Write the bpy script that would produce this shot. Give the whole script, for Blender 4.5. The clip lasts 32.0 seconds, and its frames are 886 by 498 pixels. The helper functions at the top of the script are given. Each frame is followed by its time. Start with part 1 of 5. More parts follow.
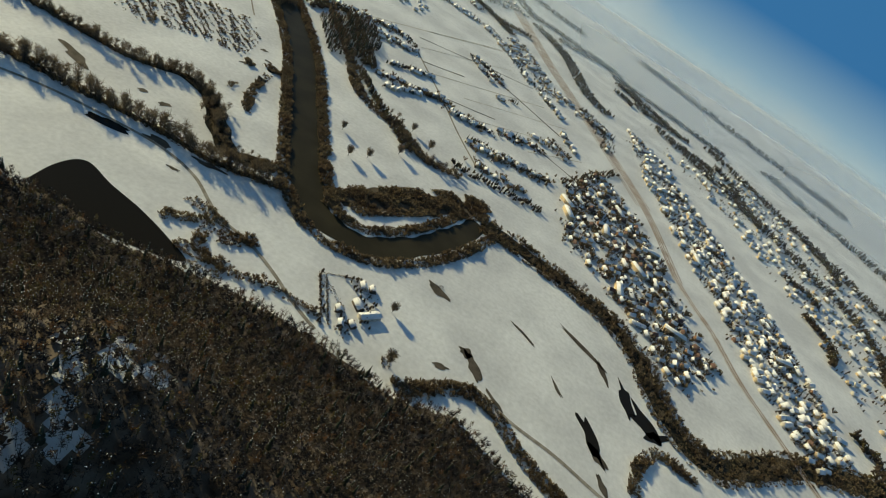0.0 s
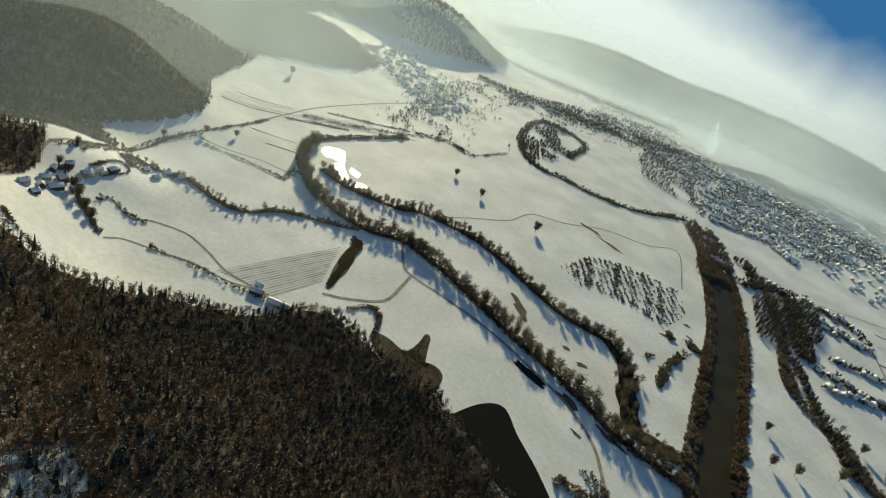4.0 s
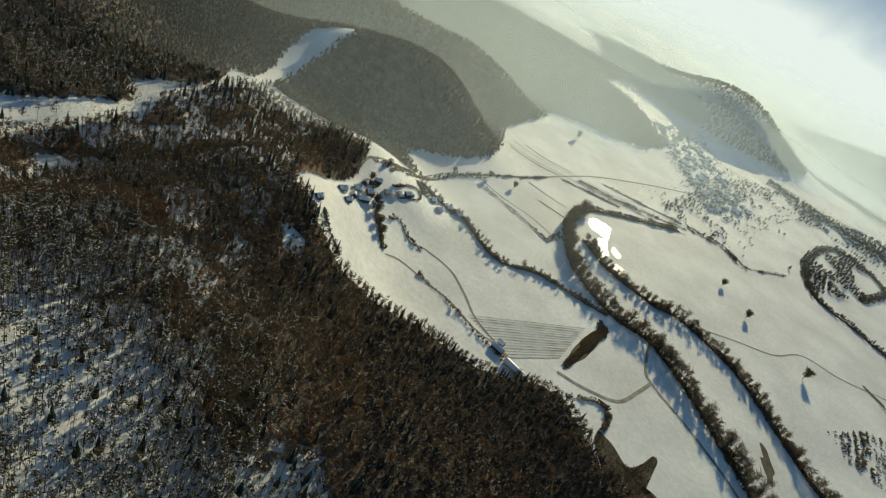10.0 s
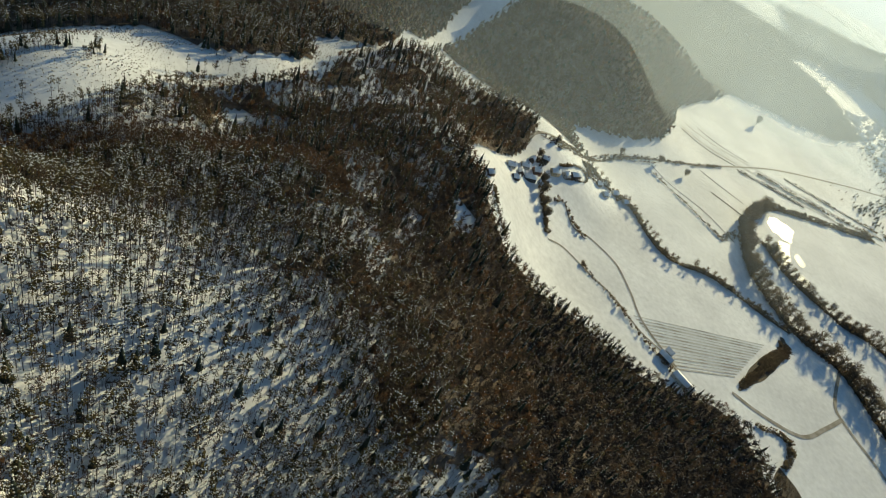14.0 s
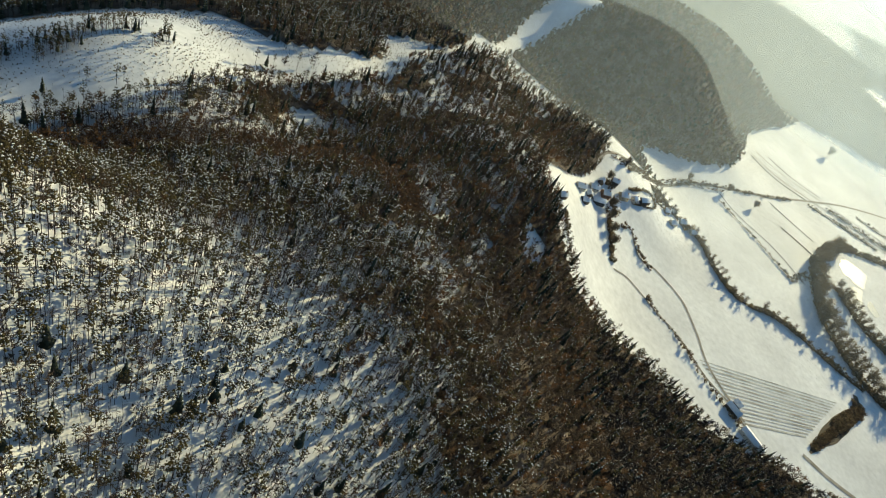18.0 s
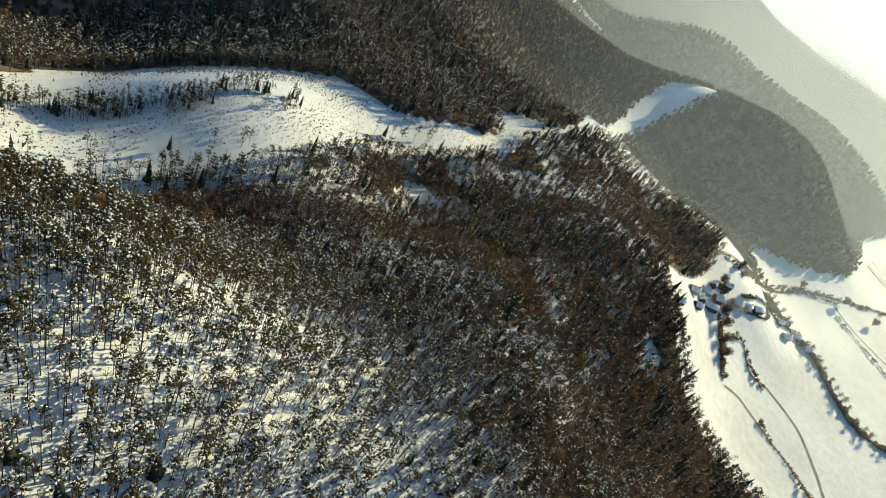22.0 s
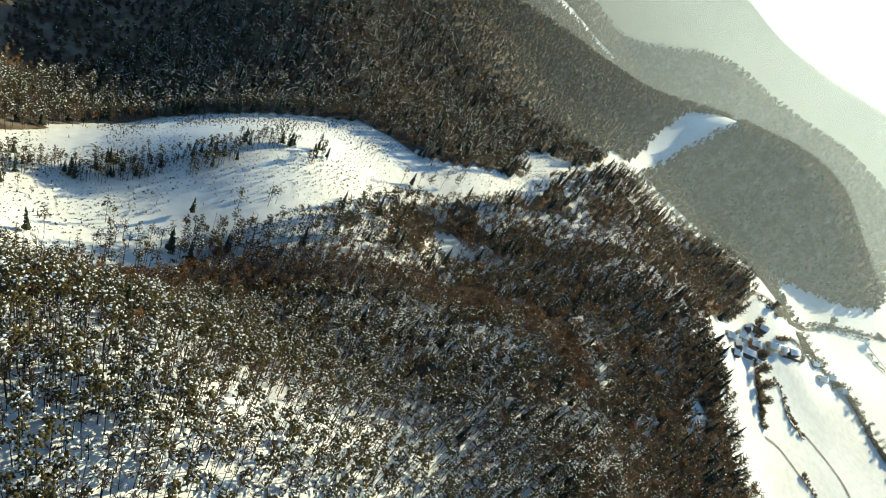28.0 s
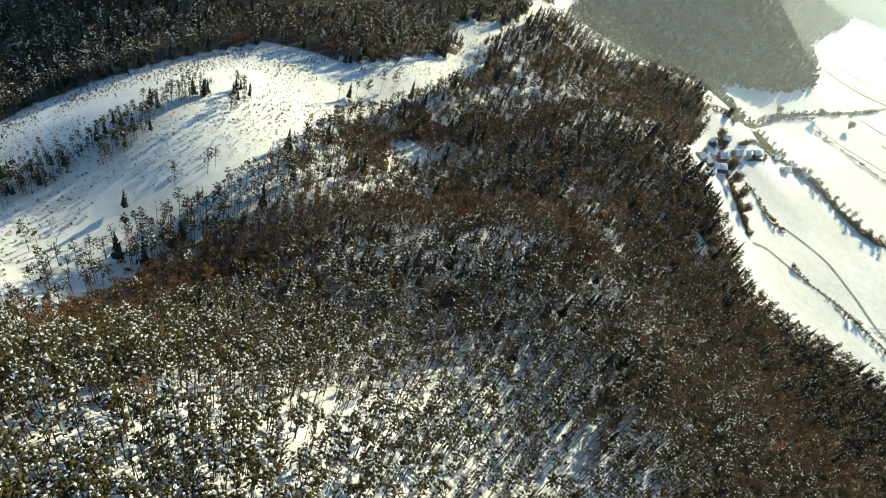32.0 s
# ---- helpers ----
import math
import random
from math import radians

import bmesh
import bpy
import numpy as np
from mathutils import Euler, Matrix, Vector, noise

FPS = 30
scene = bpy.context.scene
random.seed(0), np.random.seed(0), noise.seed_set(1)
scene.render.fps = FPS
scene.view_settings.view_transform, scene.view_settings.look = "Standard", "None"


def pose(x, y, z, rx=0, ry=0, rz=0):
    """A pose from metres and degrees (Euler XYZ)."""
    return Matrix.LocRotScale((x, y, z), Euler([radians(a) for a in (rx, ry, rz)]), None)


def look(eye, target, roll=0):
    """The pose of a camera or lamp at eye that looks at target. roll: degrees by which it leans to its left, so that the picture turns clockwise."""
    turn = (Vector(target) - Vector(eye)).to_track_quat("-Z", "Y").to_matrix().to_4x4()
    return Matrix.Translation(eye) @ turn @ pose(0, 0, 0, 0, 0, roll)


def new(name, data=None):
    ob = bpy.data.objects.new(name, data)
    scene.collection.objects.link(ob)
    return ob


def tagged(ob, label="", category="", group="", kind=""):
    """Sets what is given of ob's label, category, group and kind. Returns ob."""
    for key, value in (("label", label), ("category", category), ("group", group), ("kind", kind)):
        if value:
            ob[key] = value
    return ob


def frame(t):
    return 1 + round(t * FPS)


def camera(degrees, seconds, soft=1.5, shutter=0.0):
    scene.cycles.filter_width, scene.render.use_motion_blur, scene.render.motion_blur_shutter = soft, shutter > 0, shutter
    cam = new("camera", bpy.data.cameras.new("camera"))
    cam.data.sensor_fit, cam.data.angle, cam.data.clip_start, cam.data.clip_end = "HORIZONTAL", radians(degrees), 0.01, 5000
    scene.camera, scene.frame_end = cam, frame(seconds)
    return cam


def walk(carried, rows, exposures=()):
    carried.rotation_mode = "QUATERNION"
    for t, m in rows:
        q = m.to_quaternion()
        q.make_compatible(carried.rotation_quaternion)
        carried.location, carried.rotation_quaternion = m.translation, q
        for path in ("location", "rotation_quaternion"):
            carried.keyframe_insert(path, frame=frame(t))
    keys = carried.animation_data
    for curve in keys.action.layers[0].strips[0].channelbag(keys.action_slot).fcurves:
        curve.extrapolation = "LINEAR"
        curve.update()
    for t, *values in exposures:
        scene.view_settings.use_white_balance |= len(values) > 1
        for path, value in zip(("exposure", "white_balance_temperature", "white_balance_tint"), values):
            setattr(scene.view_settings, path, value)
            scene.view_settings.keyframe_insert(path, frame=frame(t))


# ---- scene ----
cam = camera(72.96, 32.0, soft=1.05)
PATH = [
    (0.0, 0.02, 0.02, 450.01, 53.98, -26.82, 20.63),
    (0.5, -5.78, 11.55, 449.02, 54.72, -27.67, 27.54),
    (1.0, -14.82, 19.08, 447.04, 55.27, -25.43, 33.75),
    (1.5, -26.22, 23.87, 444.26, 56.80, -24.20, 39.90),
    (2.0, -38.03, 27.54, 441.14, 59.09, -23.18, 44.14),
    (2.5, -47.71, 30.28, 438.96, 60.80, -21.23, 48.45),
    (3.0, -54.05, 30.55, 439.34, 62.28, -20.62, 52.54),
    (3.5, -57.91, 26.73, 442.56, 62.62, -19.69, 56.45),
    (4.0, -60.89, 18.81, 447.49, 61.25, -18.85, 60.34),
    (4.5, -63.88, 8.77, 452.71, 59.13, -19.78, 64.13),
    (6.5, -63.33, 3.11, 460.85, 50.49, -26.58, 77.56),
    (7.0, -65.44, -1.07, 463.78, 47.53, -21.33, 81.79),
    (7.5, -69.88, -6.38, 464.03, 47.71, -22.03, 86.78),
    (8.0, -77.04, -11.01, 460.77, 49.69, -21.88, 86.44),
    (8.5, -85.19, -14.59, 455.02, 50.40, -18.76, 88.87),
    (9.0, -92.61, -18.35, 449.54, 52.36, -18.73, 89.29),
    (9.5, -99.98, -22.05, 445.58, 52.69, -19.19, 91.21),
    (10.0, -107.33, -25.83, 442.61, 55.61, -23.53, 89.12),
    (10.5, -113.85, -30.98, 438.96, 53.01, -19.39, 91.49),
    (11.0, -120.14, -36.63, 434.01, 52.09, -20.33, 96.50),
    (11.5, -126.22, -41.96, 429.08, 51.30, -21.35, 96.73),
    (12.0, -131.48, -47.83, 423.93, 49.02, -21.67, 98.60),
    (12.5, -136.23, -54.40, 418.16, 47.23, -22.28, 102.25),
    (13.0, -141.08, -60.64, 412.87, 46.73, -22.12, 102.48),
    (13.5, -145.96, -66.25, 408.39, 46.87, -21.76, 102.82),
    (14.0, -150.71, -71.61, 404.81, 47.66, -21.20, 102.65),
    (14.5, -155.32, -76.94, 402.11, 48.76, -20.16, 102.10),
    (16.5, -175.22, -96.84, 392.52, 50.35, -18.54, 101.29),
    (17.0, -178.39, -99.71, 390.04, 50.68, -21.63, 99.64),
    (17.5, -182.26, -104.26, 387.53, 51.18, -28.89, 97.63),
    (18.0, -186.87, -110.97, 383.37, 45.10, -23.13, 108.36),
    (18.5, -191.89, -117.44, 378.46, 45.63, -27.07, 112.20),
    (19.0, -196.56, -122.97, 374.62, 46.93, -27.23, 110.48),
    (19.5, -199.96, -129.02, 371.52, 46.08, -25.22, 113.91),
    (20.0, -202.67, -135.40, 369.05, 47.22, -25.76, 115.34),
    (20.5, -205.69, -142.00, 367.27, 47.56, -24.54, 115.48),
    (21.0, -209.36, -148.91, 365.36, 47.96, -23.90, 115.52),
    (21.5, -213.18, -155.65, 363.12, 47.38, -22.99, 116.38),
    (22.0, -216.49, -161.78, 361.03, 46.66, -24.23, 117.54),
    (22.5, -219.19, -167.78, 358.84, 45.55, -23.75, 117.65),
    (23.0, -220.95, -174.11, 356.21, 44.00, -23.18, 118.36),
    (23.5, -221.34, -181.37, 353.37, 43.33, -24.03, 118.49),
    (24.0, -221.91, -188.35, 350.03, 42.07, -19.27, 118.80),
    (24.5, -227.10, -189.92, 345.74, 43.76, -21.97, 115.78),
    (26.5, -226.47, -184.78, 364.49, 44.76, -23.56, 116.82),
    (27.0, -229.39, -188.42, 363.80, 46.78, -25.68, 116.57),
    (27.5, -233.23, -193.68, 360.58, 48.05, -25.62, 117.07),
    (28.0, -238.08, -199.68, 355.27, 48.41, -23.92, 117.22),
    (28.5, -243.24, -205.67, 348.96, 47.28, -17.99, 118.70),
    (29.0, -247.27, -211.22, 343.70, 47.50, -18.88, 117.71),
    (29.5, -250.27, -215.96, 340.59, 45.36, -15.70, 114.62),
    (30.0, -252.75, -219.69, 339.38, 43.61, -17.72, 112.68),
    (30.5, -255.01, -222.83, 338.75, 42.14, -17.12, 108.76),
    (31.0, -257.28, -225.76, 338.55, 42.01, -17.12, 106.41),
    (31.5, -259.93, -228.45, 338.48, 42.64, -19.67, 101.63),
    (32.0, -264.07, -231.30, 335.55, 43.26, -15.63, 100.33),
]
walk(cam, [(t, pose(x, y, z, rx, ry, rz)) for t, x, y, z, rx, ry, rz in PATH],
     exposures=[(0.0, -0.2, 7000, 1), (2.0, -0.22, 6900, 1), (4.5, -0.28, 6800, 0), (7.0, -0.32, 6800, 0), (10.0, -0.3, 6800, 1), (13.0, -0.14, 6800, 1), (19.0, 0.24, 6700, 1), (23.0, 0.46, 6750, 0), (27.0, 0.76, 6500, -1), (32.0, 0.76, 6600, -1)])

# ---- sky, sun, exposure ----
SUN_AZ, SUN_EL = 62.0, 19.0          # degrees: from +y towards -x, and above the horizon
world = bpy.data.worlds.new("winter_sky")
scene.world = world
world.use_nodes = True
wn = world.node_tree
sky = wn.nodes.new("ShaderNodeTexSky")
sky.sky_type = "NISHITA"
sky.sun_disc = False
sky.sun_elevation, sky.sun_rotation = radians(SUN_EL), radians(-SUN_AZ)
sky.air_density, sky.dust_density, sky.ozone_density = 1.0, 0.2, 2.0
tint = wn.nodes.new("ShaderNodeMix")
tint.data_type, tint.blend_type = "RGBA", "MULTIPLY"
tint.inputs[0].default_value, tint.inputs[7].default_value = 1.0, (1.0, 0.97, 0.86, 1)
wn.links.new(sky.outputs[0], tint.inputs[6])
wn.links.new(tint.outputs[2], wn.nodes["Background"].inputs[0])
wn.nodes["Background"].inputs[1].default_value = 0.13
TO_SUN = Vector((-math.sin(radians(SUN_AZ)) * math.cos(radians(SUN_EL)),
                 math.cos(radians(SUN_AZ)) * math.cos(radians(SUN_EL)), math.sin(radians(SUN_EL))))
sun_data = bpy.data.lights.new("sun", "SUN")
sun_data.energy, sun_data.angle, sun_data.color = 4.9, radians(0.6), (1.0, 0.87, 0.55)
sun = new("sun", sun_data)
sun.matrix_world = look(TO_SUN * 900, (0, 0, 0))
scene.view_settings.exposure = 0.0


# ---- materials ----
def material(name, colour, rough=0.8, second=None, scale=0.1, detail=6.0, fine=None, bump=0.0, bump_scale=1.0,
             metal=0.0, spec=0.3, random_shift=0.0, translucent=0.0):
    """A node material: two colours mixed by large noise, a finer speckle, and a bump."""
    m = bpy.data.materials.new(name)
    m.use_nodes = True
    nt = m.node_tree
    b = nt.nodes["Principled BSDF"]
    b.inputs["Roughness"].default_value = rough
    b.inputs["Metallic"].default_value = metal
    b.inputs["Specular IOR Level"].default_value = spec
    b.inputs["Base Color"].default_value = (*colour, 1)
    geo = nt.nodes.new("ShaderNodeNewGeometry")
    out = None
    if second is not None:
        n1 = nt.nodes.new("ShaderNodeTexNoise")
        n1.inputs["Scale"].default_value, n1.inputs["Detail"].default_value = scale, detail
        nt.links.new(geo.outputs["Position"], n1.inputs["Vector"])
        ramp = nt.nodes.new("ShaderNodeMapRange")
        ramp.inputs[1].default_value, ramp.inputs[2].default_value = 0.38, 0.62
        nt.links.new(n1.outputs["Fac"], ramp.inputs[0])
        mix = nt.nodes.new("ShaderNodeMix")
        mix.data_type = "RGBA"
        mix.inputs[6].default_value, mix.inputs[7].default_value = (*colour, 1), (*second, 1)
        nt.links.new(ramp.outputs[0], mix.inputs[0])
        out = mix.outputs[2]
    if fine is not None:
        n2 = nt.nodes.new("ShaderNodeTexNoise")
        n2.inputs["Scale"].default_value, n2.inputs["Detail"].default_value = fine, 3.0
        nt.links.new(geo.outputs["Position"], n2.inputs["Vector"])
        hsv = nt.nodes.new("ShaderNodeHueSaturation")
        mr = nt.nodes.new("ShaderNodeMapRange")
        mr.inputs[3].default_value, mr.inputs[4].default_value = 0.78, 1.22
        nt.links.new(n2.outputs["Fac"], mr.inputs[0])
        nt.links.new(mr.outputs[0], hsv.inputs["Value"])
        if out is None:
            hsv.inputs["Color"].default_value = (*colour, 1)
        else:
            nt.links.new(out, hsv.inputs["Color"])
        out = hsv.outputs[0]
    if random_shift:
        hs = nt.nodes.new("ShaderNodeHueSaturation")
        mr = nt.nodes.new("ShaderNodeMapRange")
        mr.inputs[3].default_value, mr.inputs[4].default_value = 1 - random_shift, 1 + random_shift
        nt.links.new(geo.outputs["Random Per Island"], mr.inputs[0])
        nt.links.new(mr.outputs[0], hs.inputs["Value"])
        if out is None:
            hs.inputs["Color"].default_value = (*colour, 1)
        else:
            nt.links.new(out, hs.inputs["Color"])
        out = hs.outputs[0]
    if out is not None:
        nt.links.new(out, b.inputs["Base Color"])
    if bump:
        n3 = nt.nodes.new("ShaderNodeTexNoise")
        n3.inputs["Scale"].default_value, n3.inputs["Detail"].default_value = bump_scale, 5.0
        nt.links.new(geo.outputs["Position"], n3.inputs["Vector"])
        bp = nt.nodes.new("ShaderNodeBump")
        bp.inputs["Strength"].default_value, bp.inputs["Distance"].default_value = bump, 1.0
        nt.links.new(n3.outputs["Fac"], bp.inputs["Height"])
        nt.links.new(bp.outputs[0], b.inputs["Normal"])
    if translucent:
        tr = nt.nodes.new("ShaderNodeBsdfTranslucent")
        ms = nt.nodes.new("ShaderNodeMixShader")
        ms.inputs[0].default_value = translucent
        if out is not None:
            nt.links.new(out, tr.inputs[0])
        else:
            tr.inputs[0].default_value = (*colour, 1)
        nt.links.new(b.outputs[0], ms.inputs[1])
        nt.links.new(tr.outputs[0], ms.inputs[2])
        nt.links.new(ms.outputs[0], nt.nodes["Material Output"].inputs[0])
    return m


SNOW = material("snow", (0.80, 0.80, 0.80), 0.75, (0.64, 0.64, 0.65), 0.010, 10.0, 0.16, 0.45, 0.07, spec=0.25)
TUFT_SNOW = material("snow_on_branches", (0.84, 0.84, 0.85), 0.7, random_shift=0.1)
TRACK = material("trodden_snow_road", (0.22, 0.19, 0.15), 0.85, (0.36, 0.33, 0.29), 0.08, 5.0, 0.6)
EARTH = material("bare_wet_earth", (0.055, 0.045, 0.035), 0.9, (0.11, 0.09, 0.07), 0.06, 6.0, 0.8)
STUBBLE = material("stubble_in_snow", (0.36, 0.33, 0.28), 0.9, (0.6, 0.58, 0.54), 0.05, 5.0, 0.7)
WATER = material("dark_river_water", (0.034, 0.030, 0.020), 0.30, (0.046, 0.040, 0.026), 0.02, 4.0, bump=0.10, bump_scale=0.3, spec=0.02)
PONDW = material("dark_pond_water", (0.016, 0.014, 0.011), 0.2, bump=0.03, bump_scale=0.4, spec=0.04)
ICE = material("wet_ice", (0.35, 0.37, 0.37), 0.33, (0.55, 0.56, 0.56), 0.02, 5.0, bump=0.12, bump_scale=0.12, spec=0.6)
BARK = material("dark_bark", (0.040, 0.031, 0.025), 0.9, random_shift=0.3)
TWIG = material("bare_twigs", (0.115, 0.083, 0.058), 0.9, (0.080, 0.060, 0.044), 0.02, 3.0, random_shift=0.4, translucent=0.38)
RUSSET = material("dry_beech_leaves", (0.175, 0.096, 0.048), 0.85, (0.125, 0.072, 0.040), 0.03, 3.0, random_shift=0.35, translucent=0.42)
NEEDLE = material("pine_needles", (0.078, 0.062, 0.022), 0.85, (0.115, 0.085, 0.030), 0.03, 3.0, random_shift=0.4, translucent=0.25)
SPRUCE = material("spruce_needles", (0.030, 0.040, 0.026), 0.9, (0.045, 0.050, 0.030), 0.03, 3.0, random_shift=0.35)
BRUSH = material("riverside_scrub", (0.15, 0.105, 0.065), 0.9, (0.20, 0.155, 0.095), 0.02, 4.0, random_shift=0.4, translucent=0.3)
BANK_TWIG = material("riverside_twigs", (0.215, 0.165, 0.110), 0.9, (0.165, 0.130, 0.088), 0.02, 3.0, random_shift=0.35, translucent=0.3)
REED = material("dry_reeds", (0.115, 0.085, 0.055), 0.9, (0.075, 0.058, 0.042), 0.06, 4.0, 0.5)
PLASTER = material("pale_plaster", (0.55, 0.50, 0.42), 0.85, (0.47, 0.43, 0.37), 0.3, 4.0)
PLASTER_Y = material("yellow_plaster", (0.60, 0.46, 0.28), 0.85, (0.52, 0.41, 0.27), 0.3, 4.0)
BRICK = material("brown_brick_wall", (0.30, 0.17, 0.11), 0.9, (0.24, 0.14, 0.10), 0.5, 4.0)
TIMBER = material("weathered_timber", (0.13, 0.10, 0.075), 0.9, (0.09, 0.07, 0.055), 0.5, 4.0)
ROOF_SNOW = material("snow_on_roof", (0.82, 0.82, 0.83), 0.6, (0.74, 0.74, 0.76), 0.3, 4.0)
ROOF_TILE = material("dark_roof_tiles", (0.16, 0.085, 0.065), 0.8, (0.11, 0.07, 0.06), 0.4, 4.0)
PANE = material("dark_window_glass", (0.02, 0.024, 0.03), 0.08, spec=0.5)
METAL_RAIL = material("rusty_rail", (0.22, 0.13, 0.085), 0.6, (0.30, 0.18, 0.12), 0.2, 3.0)
BALLAST = material("ballast_in_snow", (0.50, 0.44, 0.39), 0.9, (0.72, 0.70, 0.68), 0.03, 5.0, 0.3)


# ---- helpers for meshes ----
def np_mesh(name, verts, faces, mats, index=None, smooth=False):
    """A mesh from arrays of vertices and of faces that all have the same number of corners."""
    me = bpy.data.meshes.new(name)
    verts, faces = np.asarray(verts, np.float32), np.asarray(faces, np.int32)
    k = faces.shape[1]
    me.vertices.add(len(verts))
    me.vertices.foreach_set("co", verts.ravel())
    me.loops.add(faces.size)
    me.loops.foreach_set("vertex_index", faces.ravel())
    me.polygons.add(len(faces))
    me.polygons.foreach_set("loop_start", np.arange(0, faces.size, k, dtype=np.int32))
    for m in mats:
        me.materials.append(m)
    if index is not None:
        me.polygons.foreach_set("material_index", np.asarray(index, np.int32))
    if smooth:
        me.polygons.foreach_set("use_smooth", np.ones(len(faces), bool))
    me.update(calc_edges=True)
    me.validate()
    return me


def part(name, me, parent, label=""):
    ob = new(name, me)
    ob.parent = parent
    return tagged(ob, label)


# ---- the lie of the land ----
NEAR_HILLS = [  # x, y, radius, height of each swelling of the wooded hill
    (-298, -274, 70, 145), (-112, -212, 78, 222), (26, -57, 155, 151), (298, 116, 121, 164), (-240, -528, 136, 206),
    (-454, -167, 92, 102), (-608, -37, 76, 35), (-364, 78, 110, 82), (-720, -52, 74, 75), (-525, -354, 74, 79),
    (-162, 205, 83, 107), (24, 241, 75, 58), (-706, -558, 75, 18), (-758, -499, 95, 82), (-591, -426, 75, 13),
    (-645, -351, 75, 10), (-682, -317, 75, 46), (-753, -270, 75, 13), (-534, -125, 75, 20),
    (-306, -136, 68, 28), (-345, -148, 60, 18), (-480, -426, 55, 14), (-253, -46, 56, 23), (-670, -216, 75, 24), (-607, -127, 58, 28)]
MID_HILLS = [  # the hill beyond the clearing and the side valley
    (-900, 39, 75, 54), (-993, -146, 95, 36), (-1182, -104, 95, -8), (-1220, -58, 95, 70), (-1268, 41, 95, 34), (-1247, 141, 95, 78),
    (-933, -422, 95, 91), (-1073, -404, 95, -1), (-1115, -315, 95, 13), (-1187, -242, 95, 40), (-848, -203, 95, 59)]
FAR_HILLS = [  # the hills behind
    (-1581, -205, 130, -90), (-1602, -101, 130, 138), (-1613, 28, 130, -38), (-1629, 127, 130, 59), (-1820, 318, 130, 19), (-1910, 637, 220, 35),
    (-1815, 747, 220, 10), (-2300, -300, 300, 190), (-1500, -800, 330, 200), (-500, -1180, 270, 270), (-2700, 500, 280, 70), (-2420, 1330, 150, 95),
    (-2300, 1500, 150, 95), (-2700, 1100, 200, 60), (-2771, 2537, 260, 75), (-2461, 2834, 260, 95), (-2029, 3152, 260, 95), (-1643, 3363, 260, 85),
    (-1229, 3529, 280, 70), (750, -600, 300, 200), (-1520, 250, 110, 52), (-1500, 350, 80, 2), (-1440, 415, 50, -4)]


def height(x, y):
    x, y = np.asarray(x, float), np.asarray(y, float)
    z = sum(h * np.exp(-((x - a) ** 2 + (y - b) ** 2) / (2.0 * r * r)) for a, b, r, h in NEAR_HILLS + MID_HILLS + FAR_HILLS)
    z = np.maximum(0.0, z - 3.0)
    rough = np.sin(x * 0.031 + 1.3 * np.sin(y * 0.017)) * np.sin(y * 0.027 + 1.1 * np.sin(x * 0.013))
    return z + rough * 2.2 * np.clip(z / 40.0, 0, 1)


def axis(lo, hi, step, far):
    mid = list(np.arange(lo, hi + 0.1, step))
    left, right, d = [], [], step
    while (left[-1] if left else lo) > -far:
        d *= 1.12
        left.append((left[-1] if left else lo) - d)
    d = step
    while (right[-1] if right else hi) < far:
        d *= 1.12
        right.append((right[-1] if right else hi) + d)
    return np.array(left[::-1] + mid + right)


gx, gy = axis(-1800, 500, 10, 4500), axis(-800, 1000, 10, 4500)
GX, GY = np.meshgrid(gx, gy)
gv = np.stack([GX.ravel(), GY.ravel(), height(GX, GY).ravel()], 1)
nx, ny = len(gx), len(gy)
ii = (np.arange(ny - 1)[:, None] * nx + np.arange(nx - 1)[None, :]).ravel()
gf = np.stack([ii, ii + 1, ii + nx + 1, ii + nx], 1)
ground = new("ground", np_mesh("ground", gv, gf, [SNOW], smooth=True))
tagged(ground, "snow-covered valley floor and hillsides in low sun", "ground", kind="structure")


def spline(points, step=8.0):
    """A smooth line through the points, as an array of places about step apart."""
    p = np.array(points, float)
    p = np.vstack([2 * p[0] - p[1], p, 2 * p[-1] - p[-2]])
    out = []
    for i in range(1, len(p) - 2):
        n = max(2, int(np.linalg.norm(p[i + 1] - p[i]) / step))
        for t in np.linspace(0, 1, n, endpoint=False):
            out.append(0.5 * (2 * p[i] + (p[i + 1] - p[i - 1]) * t + (2 * p[i - 1] - 5 * p[i] + 4 * p[i + 1] - p[i + 2]) * t ** 2
                              + (3 * p[i] - p[i - 1] - 3 * p[i + 1] + p[i + 2]) * t ** 3))
    out.append(p[-2])
    return np.array(out)


def sides(line):
    d = np.gradient(line, axis=0)
    d /= np.linalg.norm(d, axis=1)[:, None] + 1e-9
    return np.stack([-d[:, 1], d[:, 0]], 1)


